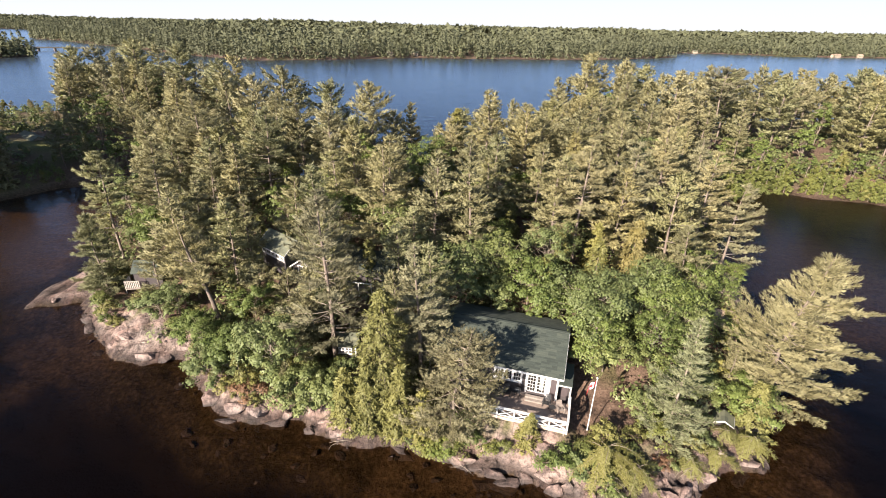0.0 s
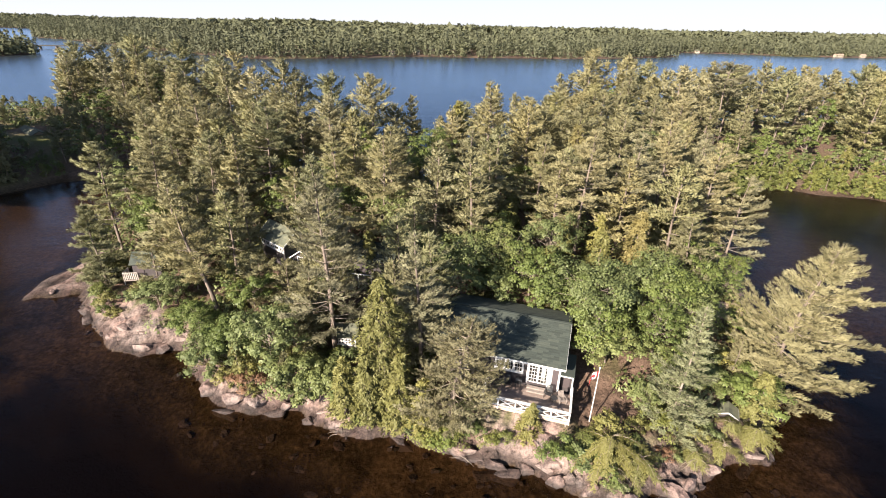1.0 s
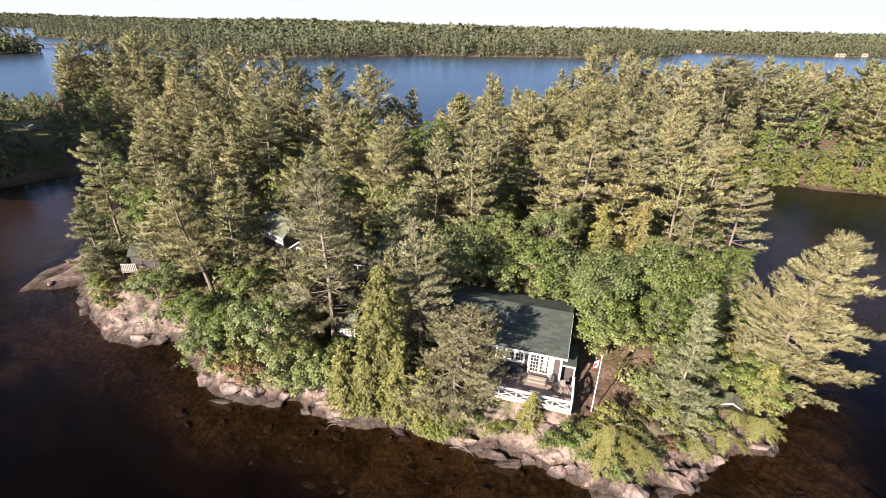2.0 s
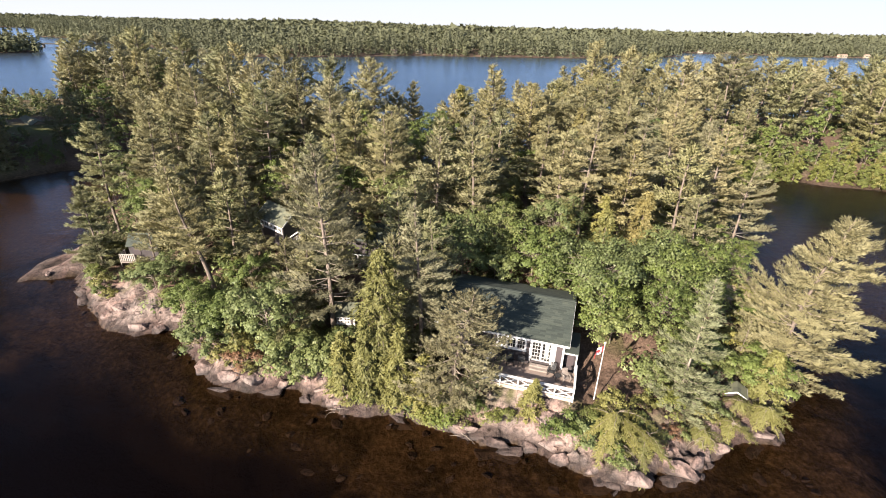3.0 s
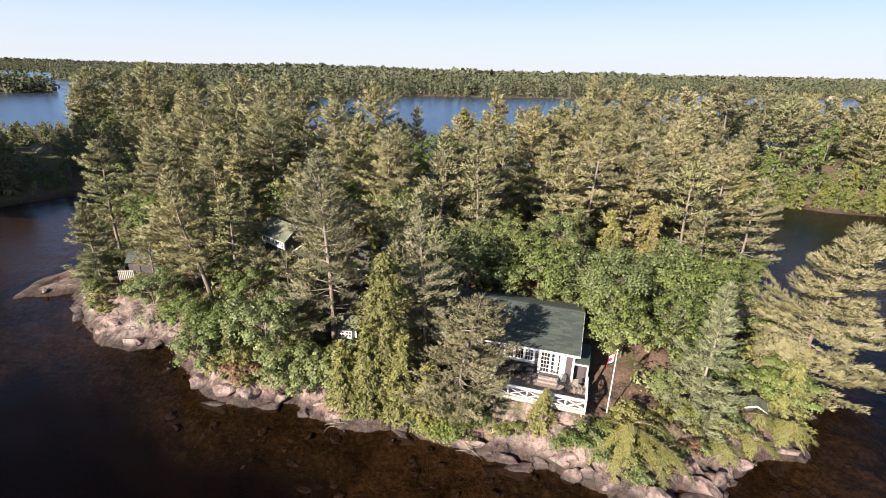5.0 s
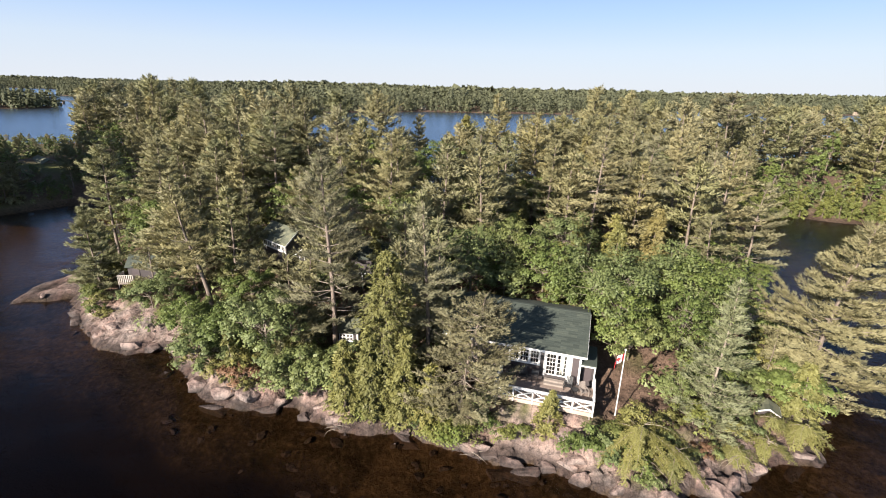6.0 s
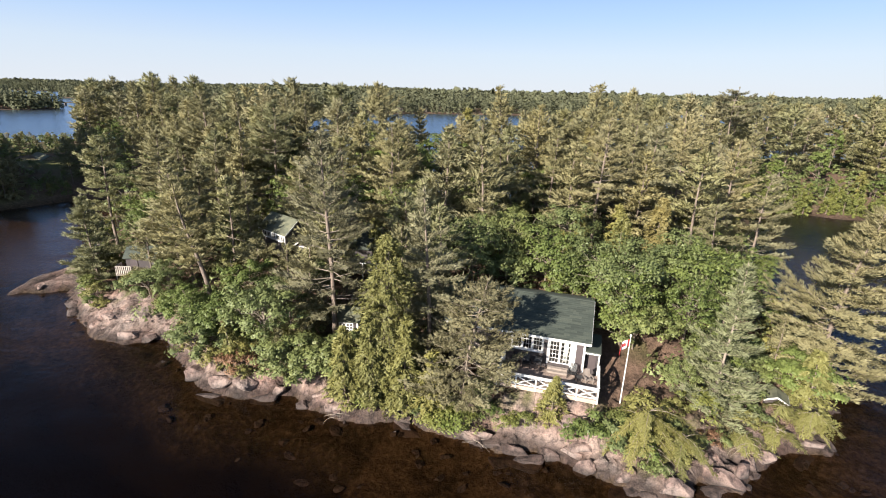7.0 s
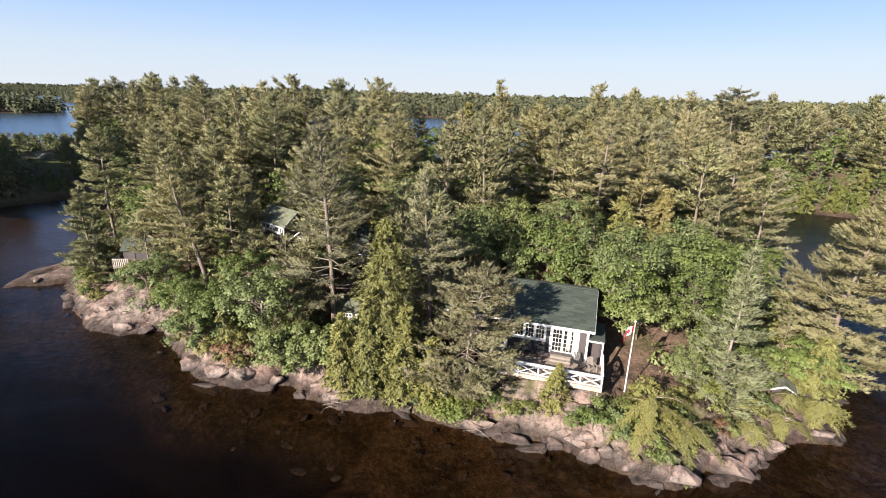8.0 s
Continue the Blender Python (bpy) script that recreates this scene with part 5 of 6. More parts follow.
# ---- filling woods on the island, under and between the tall trees ----
FILL = {}
for i, (rad, shp, base, mat) in enumerate(((3.8, 0.55, 0.1, PINE), (4.0, 0.5, 0.12, PINE_BLUE), (3.4, 0.6, 0.08, PINE))):
    FILL["pine", i] = pine_meshes(600 + i, 12.0, rad, base, shape=shp, dense=0.8, blade=0.42, whorl=0.95, k=5, thin=0.34, mat=mat, gaps=0.1, bare=0.2)
for i, mat in enumerate((MAPLE, OAK, MAPLE, OAK)):
    FILL["broadleaf", i] = broadleaf_meshes(620 + i, 8.0, 3.0, 0.05, clumps=56, per=70, leaf=0.112, mat=mat)
for i, mat in enumerate((CEDAR, CEDAR)):
    FILL["cedar", i] = cedar_meshes(640 + i, 7.0, 1.9, sprays=1000, spray=0.34, mat=mat)
FILL_H = {"pine": 12.0, "broadleaf": 8.0, "cedar": 7.0}
FILL_TEXT = {"pine": ("white_pine", "younger white pine filling the island woods"), "broadleaf": ("broadleaf_tree", "young green broadleaf tree under the pines"), "cedar": ("cedar_tree", "young yellow-green cedar among the pines")}
FILL_MADE = {}


def fill_tree(kind, i, x, y, h, turn):
    s = h / FILL_H[kind]
    m = pose(x, y, ground_z(x, y) - 0.12, 0, 0, turn) @ Matrix.Scale(s, 4)
    if (kind, i) not in FILL_MADE:
        FILL_MADE[kind, i] = plant(FILL_TEXT[kind][0], FILL[kind, i], x, y, FILL_TEXT[kind][1], "tree", "island young trees", turn, size=s)
    else:
        copy_thing(FILL_MADE[kind, i], Matrix.Identity(4)).matrix_basis = m


inv = COTTAGE.inverted()


def open_ground(x, y):
    """Places kept clear: the cottage and its yard, the huts, the bare rock."""
    p = inv @ Vector((x, y, 0))
    if -14.0 < p.x < 1.2 and -6 < p.y < 13.0:
        return True
    if 1.2 <= p.x < 4.8 and -4 < p.y < 5.5:
        return True
    return any((x - a) ** 2 + (y - b) ** 2 < c * c for a, b, c in ((-40.0, 55.5, 4.2), (-41, 52.5, 2.5), (-10, 41.5, 3.2), (-9.6, 38, 2.5), (-18, 49, 5.0), (-20, 54, 4.5), (-19, 51.5, 4.0), (-20, 45.5, 3.0), (34.5, 48, 3.8), (32.5, 45.5, 3.2), (30.5, 43, 2.8), (27, 32.5, 2.2), (-52, 57, 6), (-37, 48, 4.5), (-28, 48, 3.0), (-8.5, 45, 3)))


r = np.random.RandomState(91)
tries = np.stack([r.uniform(-56, 54, 4200), r.uniform(29, 76, 4200)], -1)
fill_d = land(tries[:, 0], tries[:, 1])[2]
filled = []
for (x, y), d in zip(tries, fill_d):
    if d < (2.0 if -26 < x < 2 else 2.8) or open_ground(x, y):
        continue
    gap = 4.5 if y < 58 else 6.0
    if any((x - a) ** 2 + (y - b) ** 2 < gap * gap for a, b in filled):
        continue
    filled.append((x, y))
    q = r.rand()
    if d < 7:
        kind, h = ("broadleaf", r.uniform(3.5, 5.5)) if q < 0.55 else (("cedar", r.uniform(3.5, 6)) if q < 0.85 else ("pine", r.uniform(4, 7)))
    elif x > 7 and y < 56:
        kind, h = ("broadleaf", r.uniform(5, 10)) if q < 0.75 else ("cedar", r.uniform(5, 8))
    else:
        kind, h = ("broadleaf", r.uniform(6, 9.5)) if q < 0.28 else (("pine", r.uniform(9, 13) + (2.5 if y > 52 else 0)) if q < 0.85 else ("cedar", r.uniform(5, 8)))
    fill_tree(kind, r.randint({"pine": 3, "broadleaf": 4, "cedar": 2}[kind]), x, y, h, r.uniform(0, 360))


# ---- cottage: side wing, curtains, things on the porch ----
wing = thing("side_entry", COTTAGE, "dark side entry of the cottage with white posts", "entry porch")
part("wall", boxes((-1.19, 4.3, 2.4, -0.1, 6.6, 5.35)), SIDING, wing)
part("roof", boxes((-1.19, 3.4, 5.4, 0.05, 6.7, 5.5)), ROOF_GREEN, wing)
part("post", boxes((-0.12, 3.42, 2.5, -0.01, 3.53, 5.4)), WHITE, wing)
part("beam", boxes((-1.16, 3.42, 5.26, -0.121, 3.5, 5.39)), WHITE, wing)
part("door_leaf", boxes((-1.0, 4.25, FLOOR, -0.25, 4.297, 5.1)), DOOR_DARK, wing)

curtain = thing("curtain", COTTAGE @ pose(dm + 0.5, Y0 + 0.32, DZ0 + 0.1), "white cloth curtain behind the french doors", "curtain")
n = 33
cx = np.linspace(-0.17, 0.17, n)
cy = 0.035 * np.sin(cx * 42) + 0.01 * np.sin(cx * 91)
co = np.concatenate([np.stack([cx, cy + o, np.full(n, z)], -1) for z in (0.0, 1.95) for o in (0, 0.008)])
q = []
for lo, hi in ((0, 2), (3, 1), (2, 3), (1, 0)):
    for i in range(n - 1):
        q.append((lo * n + i, lo * n + i + 1, hi * n + i + 1, hi * n + i))
part("cloth", raw_mesh("cloth", co, q, FABRIC, True), None, curtain)

wsteps = thing("wooden_steps", COTTAGE @ pose(-3.15, 2.55, FLOOR), "grey weathered wooden steps to the french doors", "steps")
for i in range(2):
    part("tread", boxes((-0.85, 0.3 * i, 0.17 * (i + 1) - 0.04, 0.85, 0.3 * i + 0.31, 0.17 * (i + 1))), GREYWOOD, wsteps)
    part("riser", boxes((-0.83, 0.3 * i + 0.02, 0.0, 0.83, 0.3 * i + 0.05, 0.17 * (i + 1) - 0.041)), GREYWOOD, wsteps)
for sx in (-0.8, 0.74):
    part("stringer", boxes((sx, 0.06, 0.0, sx + 0.06, 0.58, 0.129)), GREYWOOD, wsteps)


def porch_chair(m, mat, label):
    c = thing("porch_chair", m, label, "chair", "porch chairs")
    seat = bmesh.new()
    for i in range(6):
        box(seat, -0.27, -0.26 + 0.088 * i, 0.40 - 0.008 * i, 0.27, -0.185 + 0.088 * i, 0.42 - 0.008 * i)
    part("seat", seat, mat, c)
    back = bmesh.new()
    for i in range(5):
        x = -0.24 + 0.105 * i
        beam(back, (x + 0.03, 0.27, 0.40), (x + 0.03, 0.47, 1.0 + 0.03 * (2 - abs(i - 2))), 0.08, 0.02)
    part("backrest", back, mat, c)
    for sx in (-0.31, 0.31):
        part("armrest", boxes((sx - 0.05, -0.3, 0.60, sx + 0.05, 0.34, 0.625)), mat, c)
        part("leg", boxes((sx - 0.025, -0.27, 0, sx + 0.025, -0.21, 0.6)), mat, c)
        part("leg", beams(0.05, 0.05, ((sx, 0.22, 0.6), (sx, 0.42, 0.02))), mat, c)
    return c


porch_chair(COTTAGE @ pose(-0.75, 2.1, FLOOR, 0, 0, 25), GREYWOOD, "grey weathered wooden porch armchair")
porch_chair(COTTAGE @ pose(-2.0, 2.5, FLOOR, 0, 0, -10), BLACK, "dark porch armchair beside the door panel")
porch_chair(COTTAGE @ pose(-6.7, 2.6, FLOOR, 0, 0, -20), BLACK, "dark porch armchair under the windows")
porch_chair(COTTAGE @ pose(-5.7, 2.75, FLOOR, 0, 0, 8), BLACK, "dark porch armchair under the windows")

grill = thing("barbecue_grill", COTTAGE @ pose(-4.75, 2.85, FLOOR), "black covered barbecue grill on the porch", "grill")
part("firebox", boxes((-0.28, -0.22, 0.62, 0.28, 0.22, 0.82)), BLACK, grill)
bm = bmesh.new()
bmesh.ops.create_cone(bm, cap_ends=True, segments=14, radius1=0.24, radius2=0.24, depth=0.58, matrix=pose(0, 0, 0.84, 0, 90, 0))
part("lid", bm, BLACK, grill)
for sx in (-0.24, 0.21):
    for sy in (-0.2, 0.17):
        part("leg", boxes((sx, sy, 0, sx + 0.03, sy + 0.03, 0.62)), BLACK, grill)

table = thing("side_table", COTTAGE @ pose(-1.45, 2.0, FLOOR), "small dark side table between the chairs", "table")
bm = bmesh.new()
bmesh.ops.create_cone(bm, cap_ends=True, segments=20, radius1=0.3, radius2=0.3, depth=0.03, matrix=pose(0, 0, 0.5))
part("tabletop", bm, BLACK, table)
for a in range(3):
    part("leg", beams(0.03, 0.03, ((0, 0, 0.48), (0.24 * math.cos(a * 2.1), 0.24 * math.sin(a * 2.1), 0.0))), BLACK, table)

lantern = thing("wall_lantern", COTTAGE @ pose(-4.32, Y0 - 0.05, 5.55), "black lantern on the cottage wall", "lamp")
part("bracket", boxes((-0.05, -0.02, -0.1, 0.05, 0.045, 0.1)), BLACK, lantern)
bm = bmesh.new()
bmesh.ops.create_cone(bm, cap_ends=True, segments=6, radius1=0.07, radius2=0.1, depth=0.22, matrix=pose(0, -0.12, 0.0))
part("lantern_body", bm, BLACK, lantern)
bm = bmesh.new()
bmesh.ops.create_cone(bm, cap_ends=True, segments=6, radius1=0.12, radius2=0.02, depth=0.09, matrix=pose(0, -0.12, 0.155))
part("cap", bm, BLACK, lantern)

# flagpole with its flag hanging in folds
PX, PY = 13.45, 31.3
pz = ground_z(PX, PY)
pole = thing("flagpole", pose(PX, PY, pz - 0.1), "white-painted wooden flagpole with a small ball top", "flagpole")
part("pole", raw_mesh("pole", *tube([(0, 0, 0), (0, 0, 3), (0, 0, 8.4 - pz)], [0.05, 0.045, 0.028], 10), WHITE, True), None, pole)
bm = bmesh.new()
bmesh.ops.create_uvsphere(bm, u_segments=12, v_segments=8, radius=0.08, matrix=pose(0, 0, 8.46 - pz))
part("finial", bm, WHITE, pole)
flag = thing("flag", pose(PX - 0.05, PY - 0.02, 8.1, 0, 0, 200), "red and white maple leaf flag hanging from the pole", "flag")


def cloth(x0, x1, mat, name, top=0.0, low=-0.62, off=0.0, mask=None):
    nx, nz = 12, 10
    co, q = [], []
    for j in range(nz + 1):
        for i in range(nx + 1):
            u, v = x0 + (x1 - x0) * i / nx, low + (top - low) * j / nz
            co.append((u * 0.72, 0.09 * math.sin(u * 7 + v * 2) * (0.3 + u) - 0.012 * off, v - 0.42 * u * u))
    for j in range(nz):
        for i in range(nx):
            a = j * (nx + 1) + i
            q.append((a, a + 1, a + nx + 2, a + nx + 1))
    ob = part(name, raw_mesh(name, co, q, mat, True), None, flag)
    so = ob.modifiers.new("thick", "SOLIDIFY")
    so.thickness = 0.006
    return ob


cloth(0.0, 0.30, RED, "red_bar")
cloth(0.30, 0.90, FLAGWHITE, "white_field")
cloth(0.90, 1.2, RED, "red_bar")
for a, b, t0, t1 in ((0.56, 0.64, -0.52, -0.1), (0.46, 0.56, -0.42, -0.2), (0.64, 0.74, -0.42, -0.2)):
    for off in (-1, 1):
        cloth(a, b, RED, "leaf_piece", t1, t0, off)


# ---- huts ----
def gable_hut(name, m, w, d, wall_h, rise, wall_mat, roof_mat, label, category, over=0.25, trim=True):
    """A small gabled building, ridge along its width: four walls, two shingled slopes, barge boards."""
    h = thing(name, m, label, category)
    t = 0.12
    part("front_wall", boxes((-w / 2, -d / 2, -0.9, w / 2, -d / 2 + t, wall_h)), wall_mat, h)
    part("back_wall", boxes((-w / 2, d / 2 - t, -0.9, w / 2, d / 2, wall_h)), wall_mat, h)
    for sx in (-w / 2, w / 2 - t):
        bm = bmesh.new()
        prof = [(-d / 2 + t, -0.9), (d / 2 - t, -0.9), (d / 2 - t, wall_h), (0, wall_h + rise - 0.1), (-d / 2 + t, wall_h)]
        a = [bm.verts.new((sx, y, z)) for y, z in prof]
        b = [bm.verts.new((sx + t, y, z)) for y, z in prof]
        bm.faces.new(a)
        bm.faces.new(b[::-1])
        for i in range(5):
            bm.faces.new((a[i], b[i], b[(i + 1) % 5], a[(i + 1) % 5]))
        bmesh.ops.recalc_face_normals(bm, faces=bm.faces)
        part("gable_wall", bm, wall_mat, h)
    low = wall_h - rise * over / (d / 2) + 0.06
    for s in (-1, 1):
        part("roof_slope", roof_slope(-w / 2 - over, w / 2 + over, s * (d / 2 + over), low, 0, wall_h + rise + 0.06, 0.1), roof_mat, h)
    if trim:
        for s in (-1, 1):
            for e in (-1, 1):
                part("barge_board", beams(0.03, 0.12, ((e * (w / 2 + over + 0.016), s * (d / 2 + over), low - 0.06), (e * (w / 2 + over + 0.016), 0, wall_h + rise - 0.02))), WHITE, h)
        part("fascia", boxes((-w / 2 - over, -d / 2 - over - 0.03, low - 0.13, w / 2 + over, -d / 2 - over - 0.002, low - 0.0)), WHITE, h)
    return h


shed = gable_hut("shore_shed", pose(-38.5, 56.6, 2.6, 0, 0, 8), 3.4, 2.8, 2.0, 1.0, SIDING, ROOF_GREEN, "dark grey shed with a green shingle roof", "shed", trim=False)
part("door", boxes((-1.2, -1.46, 0.0, -0.35, -1.403, 1.85)), DOOR_DARK, shed)
sdeck = thing("shed_landing", pose(-40.1, 55.0, 2.6, 0, 0, 8), "small cream picket landing beside the shed", "railing")
part("platform", boxes((-0.9, -0.8, -0.15, 0.9, 0.8, 0.0)), GREYWOOD, sdeck)
for sx, sy in ((-0.86, -0.76), (0.86, -0.76), (-0.86, 0.76)):
    part("post", boxes((sx - 0.04, sy - 0.04, -0.9, sx + 0.04, sy + 0.04, 1.0)), CREAM, sdeck)
part("top_rail", boxes((-0.9, -0.81, 1.0, 0.9, -0.71, 1.05)), CREAM, sdeck)
part("top_rail", boxes((-0.91, -0.70, 1.0, -0.81, 0.8, 1.05)), CREAM, sdeck)
for i in range(7):
    part("picket", boxes((-0.74 + 0.22 * i, -0.78, 0.05, -0.64 + 0.22 * i, -0.745, 0.998)), CREAM, sdeck)
for i in range(6):
    part("picket", boxes((-0.88, -0.55 + 0.22 * i, 0.05, -0.845, -0.45 + 0.22 * i, 0.998)), CREAM, sdeck)

bunkie = gable_hut("bunkhouse", pose(-9.6, 42.2, 2.15, 0, 0, -4), 2.3, 2.2, 1.75, 0.9, SIDING, ROOF_OLIVE, "small dark bunkhouse with white windows and olive roof", "hut", 0.2, False)
for i, x0 in enumerate((-0.75, -0.02)):
    lattice(x0, x0 + 0.68, 0.75, 1.5, -1.13, 2, 2, "window", bunkie, 0.07, 0.05)
part("sill", boxes((-0.85, -1.2, 0.66, 0.75, -1.103, 0.745)), WHITE, bunkie)
part("corner_board", boxes((0.98, -1.13, -0.5, 1.14, -1.102, 1.6)), WHITE, bunkie)

cabin = gable_hut("sleeping_cabin", pose(-19.8, 55.3, 6.7, 0, 0, -40), 5.2, 3.3, 2.3, 1.35, SIDING, ROOF_OLIVE, "dark sleeping cabin with white windows and olive roof", "cabin", 0.35)
part("window_band", boxes((-2.5, -1.71, 1.0, 2.5, -1.652, 1.1), (-2.5, -1.71, 1.95, 2.5, -1.652, 2.1)), WHITE, cabin)
for i in range(5):
    lattice(-2.5 + 1.0 * i, -1.56 + 1.0 * i, 1.1, 1.95, -1.68, 2, 1, "window", cabin, 0.12, 0.05)
annex = gable_hut("cabin_annex", pose(-16.1, 53.0, 5.9, 0, 0, 66), 2.6, 3.0, 1.6, 1.1, SIDING, ROOF_GREEN, "small dark annex with a white-framed window and green roof", "hut", 0.3, True)
part("window_frame", boxes((-1.34, -0.75, 0.55, -1.302, -0.65, 1.75), (-1.34, 0.65, 0.55, -1.302, 0.75, 1.75), (-1.34, -0.65, 0.55, -1.302, 0.65, 0.65), (-1.34, -0.65, 1.65, -1.302, 0.65, 1.75), (-1.34, -0.03, 0.65, -1.302, 0.03, 1.65)), WHITE, annex)
part("pane", boxes((-1.32, -0.65, 0.65, -1.304, -0.03, 1.65), (-1.32, 0.03, 0.65, -1.304, 0.65, 1.65)), LOWWALL, annex)

porch_cabin = gable_hut("main_cabin", pose(-8.0, 53.5, 5.6, 0, 0, -12), 5.5, 4.5, 2.3, 1.2, SIDING, ROOF_GREEN, "dark cabin behind the pines with a white porch rail", "cabin", 0.4, False)
verandah = thing("verandah_rail", pose(-8.6, 50.0, 5.6, 0, 0, -12), "white porch rail of the cabin behind the pines", "railing")
part("platform", boxes((-2.6, -0.6, -0.2, 2.6, 0.9, 0.0)), GREYWOOD, verandah)
for i in range(4):
    part("post", boxes((-2.5 + 1.6 * i, -0.55, -1.2, -2.4 + 1.6 * i, -0.45, 1.0)), WHITE, verandah)
part("top_rail", boxes((-2.6, -0.58, 1.0, 2.6, -0.42, 1.06)), WHITE, verandah)

pump = gable_hut("pump_house", pose(26.8, 33.3, max(1.0, ground_z(26.3, 32.6) - 0.15), 0, 0, 62), 1.3, 1.5, 0.35, 0.42, SIDING, ROOF_OLIVE, "tiny pump house with a grey-green roof and white edges", "hut", 0.15)
tan = thing("tan_shed", pose(34.6, 48.4, 2.2, 0, 0, -12), "low shed with a tan lean-to roof", "shed")
part("wall", boxes((-1.4, -1.1, -0.8, 1.4, 1.1, 1.0)), SIDING, tan)
part("roof", roof_slope(-1.6, 1.6, -1.4, 1.05, 1.4, 1.6, 0.08), TAN_ROOF, tan)
lakehouse = gable_hut("lake_house", pose(-105.5, 123.5, 2.9, 0, 0, -38), 11.0, 6.0, 2.6, 1.6, TAN_WALL, ROOF_OLIVE, "tan lake house behind a lawn", "house", 0.4, False)


def far_house(x, y, turn, w, wall, roof, label):
    h = gable_hut("far_cottage", pose(x, y, ground_z(x, y) + 0.8, 0, 0, turn), w, 5.0, 2.4, 1.7, wall, roof, label, "house", 0.5, False)
    for i in range(3):
        part("window", boxes((-w / 2 + w * (0.12 + 0.3 * i), -2.56, 0.6, -w / 2 + w * (0.28 + 0.3 * i), -2.502, 1.7)), BLACK, h)


far_house(-58, 565, 6, 7, TAN_WALL, TAN_ROOF, "tan cottage on the far lake shore")
far_house(-31, 582, -5, 7, TAN_WALL, ROOF_OLIVE, "pale cottage on the far lake shore")
far_house(410, 836, -3, 7, TAN_WALL, ROOF_OLIVE, "pale boathouse on the far lake shore")
far_house(618, 806, 4, 13, TAN_WALL, TAN_ROOF, "long pale boathouse on the far lake shore")
far_house(660, 811, 0, 7, TAN_WALL, TAN_ROOF, "pale boathouse on the far lake shore")
bridge = thing("bridge", pose(-428, 557, 0, 0, 0, 10), "low dark bridge over the far channel", "bridge")
part("span", boxes((-45, -2.5, 2.6, 45, 2.5, 3.6)), LOWWALL, bridge)
for i in range(6):
    part("pier", boxes((-40 + 16 * i, -2, -3, -39 + 16 * i, 2, 2.6)), GREYWOOD, bridge)


# ---- boulders and shelves of granite along the shore ----
def boulder(seed, x, y, sx, sy, sz, turn=0.0, z=None, label="grey-pink granite boulder at the water's edge"):
    r = random.Random(seed)
    bm = bmesh.new()
    bmesh.ops.create_icosphere(bm, subdivisions=3, radius=1.0)
    off = Vector((r.uniform(-9, 9), r.uniform(-9, 9), r.uniform(-9, 9)))
    cuts = [(Vector((r.gauss(0, 1), r.gauss(0, 1), r.gauss(0, 0.7))).normalized(), r.uniform(0.42, 0.8)) for _ in range(11)]
    for v in bm.verts:
        c = v.co
        for nrm, lim in cuts:
            over = c.dot(nrm) - lim
            if over > 0:
                c -= nrm * over
        c *= 1 + 0.16 * noise.noise(c * 1.6 + off) + 0.10 * noise.noise(c * 3.7 + off)
        v.co = (c.x * sx * 0.8, c.y * sy * 0.8, c.z * sz * 0.85)
    me = bpy.data.meshes.new("boulder")
    bm.to_mesh(me)
    bm.free()
    me.materials.append(GRANITE)
    ob = new("boulder", me)
    ob.matrix_basis = pose(x, y, (max(ground_z(x, y), -0.25) + sz * 0.05) if z is None else z, r.uniform(-22, 22), r.uniform(-22, 22), turn)
    return tagged(ob, label, "rock", "shore boulders")


boulder(1, -27.0, 39.2, 0.75, 0.6, 0.55, 30)
boulder(2, -26.2, 41.3, 0.6, 0.5, 0.4, 80)
boulder(3, -22.3, 36.6, 1.9, 1.3, 0.95, 20, label="rust-stained granite outcrop at the water")
boulder(4, -19.6, 35.2, 1.6, 1.0, 0.7, 10)
boulder(5, -16.8, 34.6, 1.7, 1.1, 0.7, -10)
boulder(6, -14.4, 34.6, 1.1, 0.8, 0.6, 15)
boulder(7, -11.8, 33.2, 1.2, 0.9, 0.5, -20)
boulder(8, -8.8, 32.0, 0.55, 0.5, 0.5, 40)
boulder(9, -8.0, 31.2, 0.5, 0.45, 0.4, 0)
boulder(10, -9.4, 33.2, 0.8, 0.6, 0.55, 60)
boulder(11, -10.0, 31.6, 0.8, 0.5, 0.25, 10)
boulder(12, 5.2, 28.6, 1.5, 0.9, 0.75, -15)
boulder(13, 7.6, 28.1, 1.3, 0.9, 0.6, -25)
boulder(14, 9.9, 27.0, 1.5, 0.9, 0.8, -30)
boulder(15, 15.0, 25.0, 1.7, 1.0, 0.9, -10)
boulder(16, 18.9, 26.0, 1.9, 1.1, 1.0, -40)
boulder(17, 20.6, 26.6, 1.2, 0.8, 0.8, 20)
boulder(18, 27.2, 29.6, 2.0, 0.7, 0.5, -5)
boulder(19, -37.2, 47.0, 1.0, 0.7, 0.7, 50, label="pale split boulder on the rock slope")
boulder(20, -36.2, 45.6, 2.4, 1.4, 0.7, -20)
boulder(21, -33.0, 43.0, 2.2, 1.0, 0.6, -10)
boulder(22, -30.6, 43.0, 1.3, 0.8, 0.45, 10)
boulder(23, 2.6, 29.8, 1.6, 0.9, 0.7, -10)
boulder(24, 9.3, 29.6, 1.7, 1.3, 0.8, -30, label="smooth granite hump below the porch")
boulder(25, 12.2, 25.9, 1.1, 0.8, 0.6, 0)
boulder(26, 23.0, 28.0, 1.3, 0.8, 0.6, 15)
boulder(27, -0.2, 30.6, 1.2, 0.8, 0.5, 0)
r = random.Random(17)
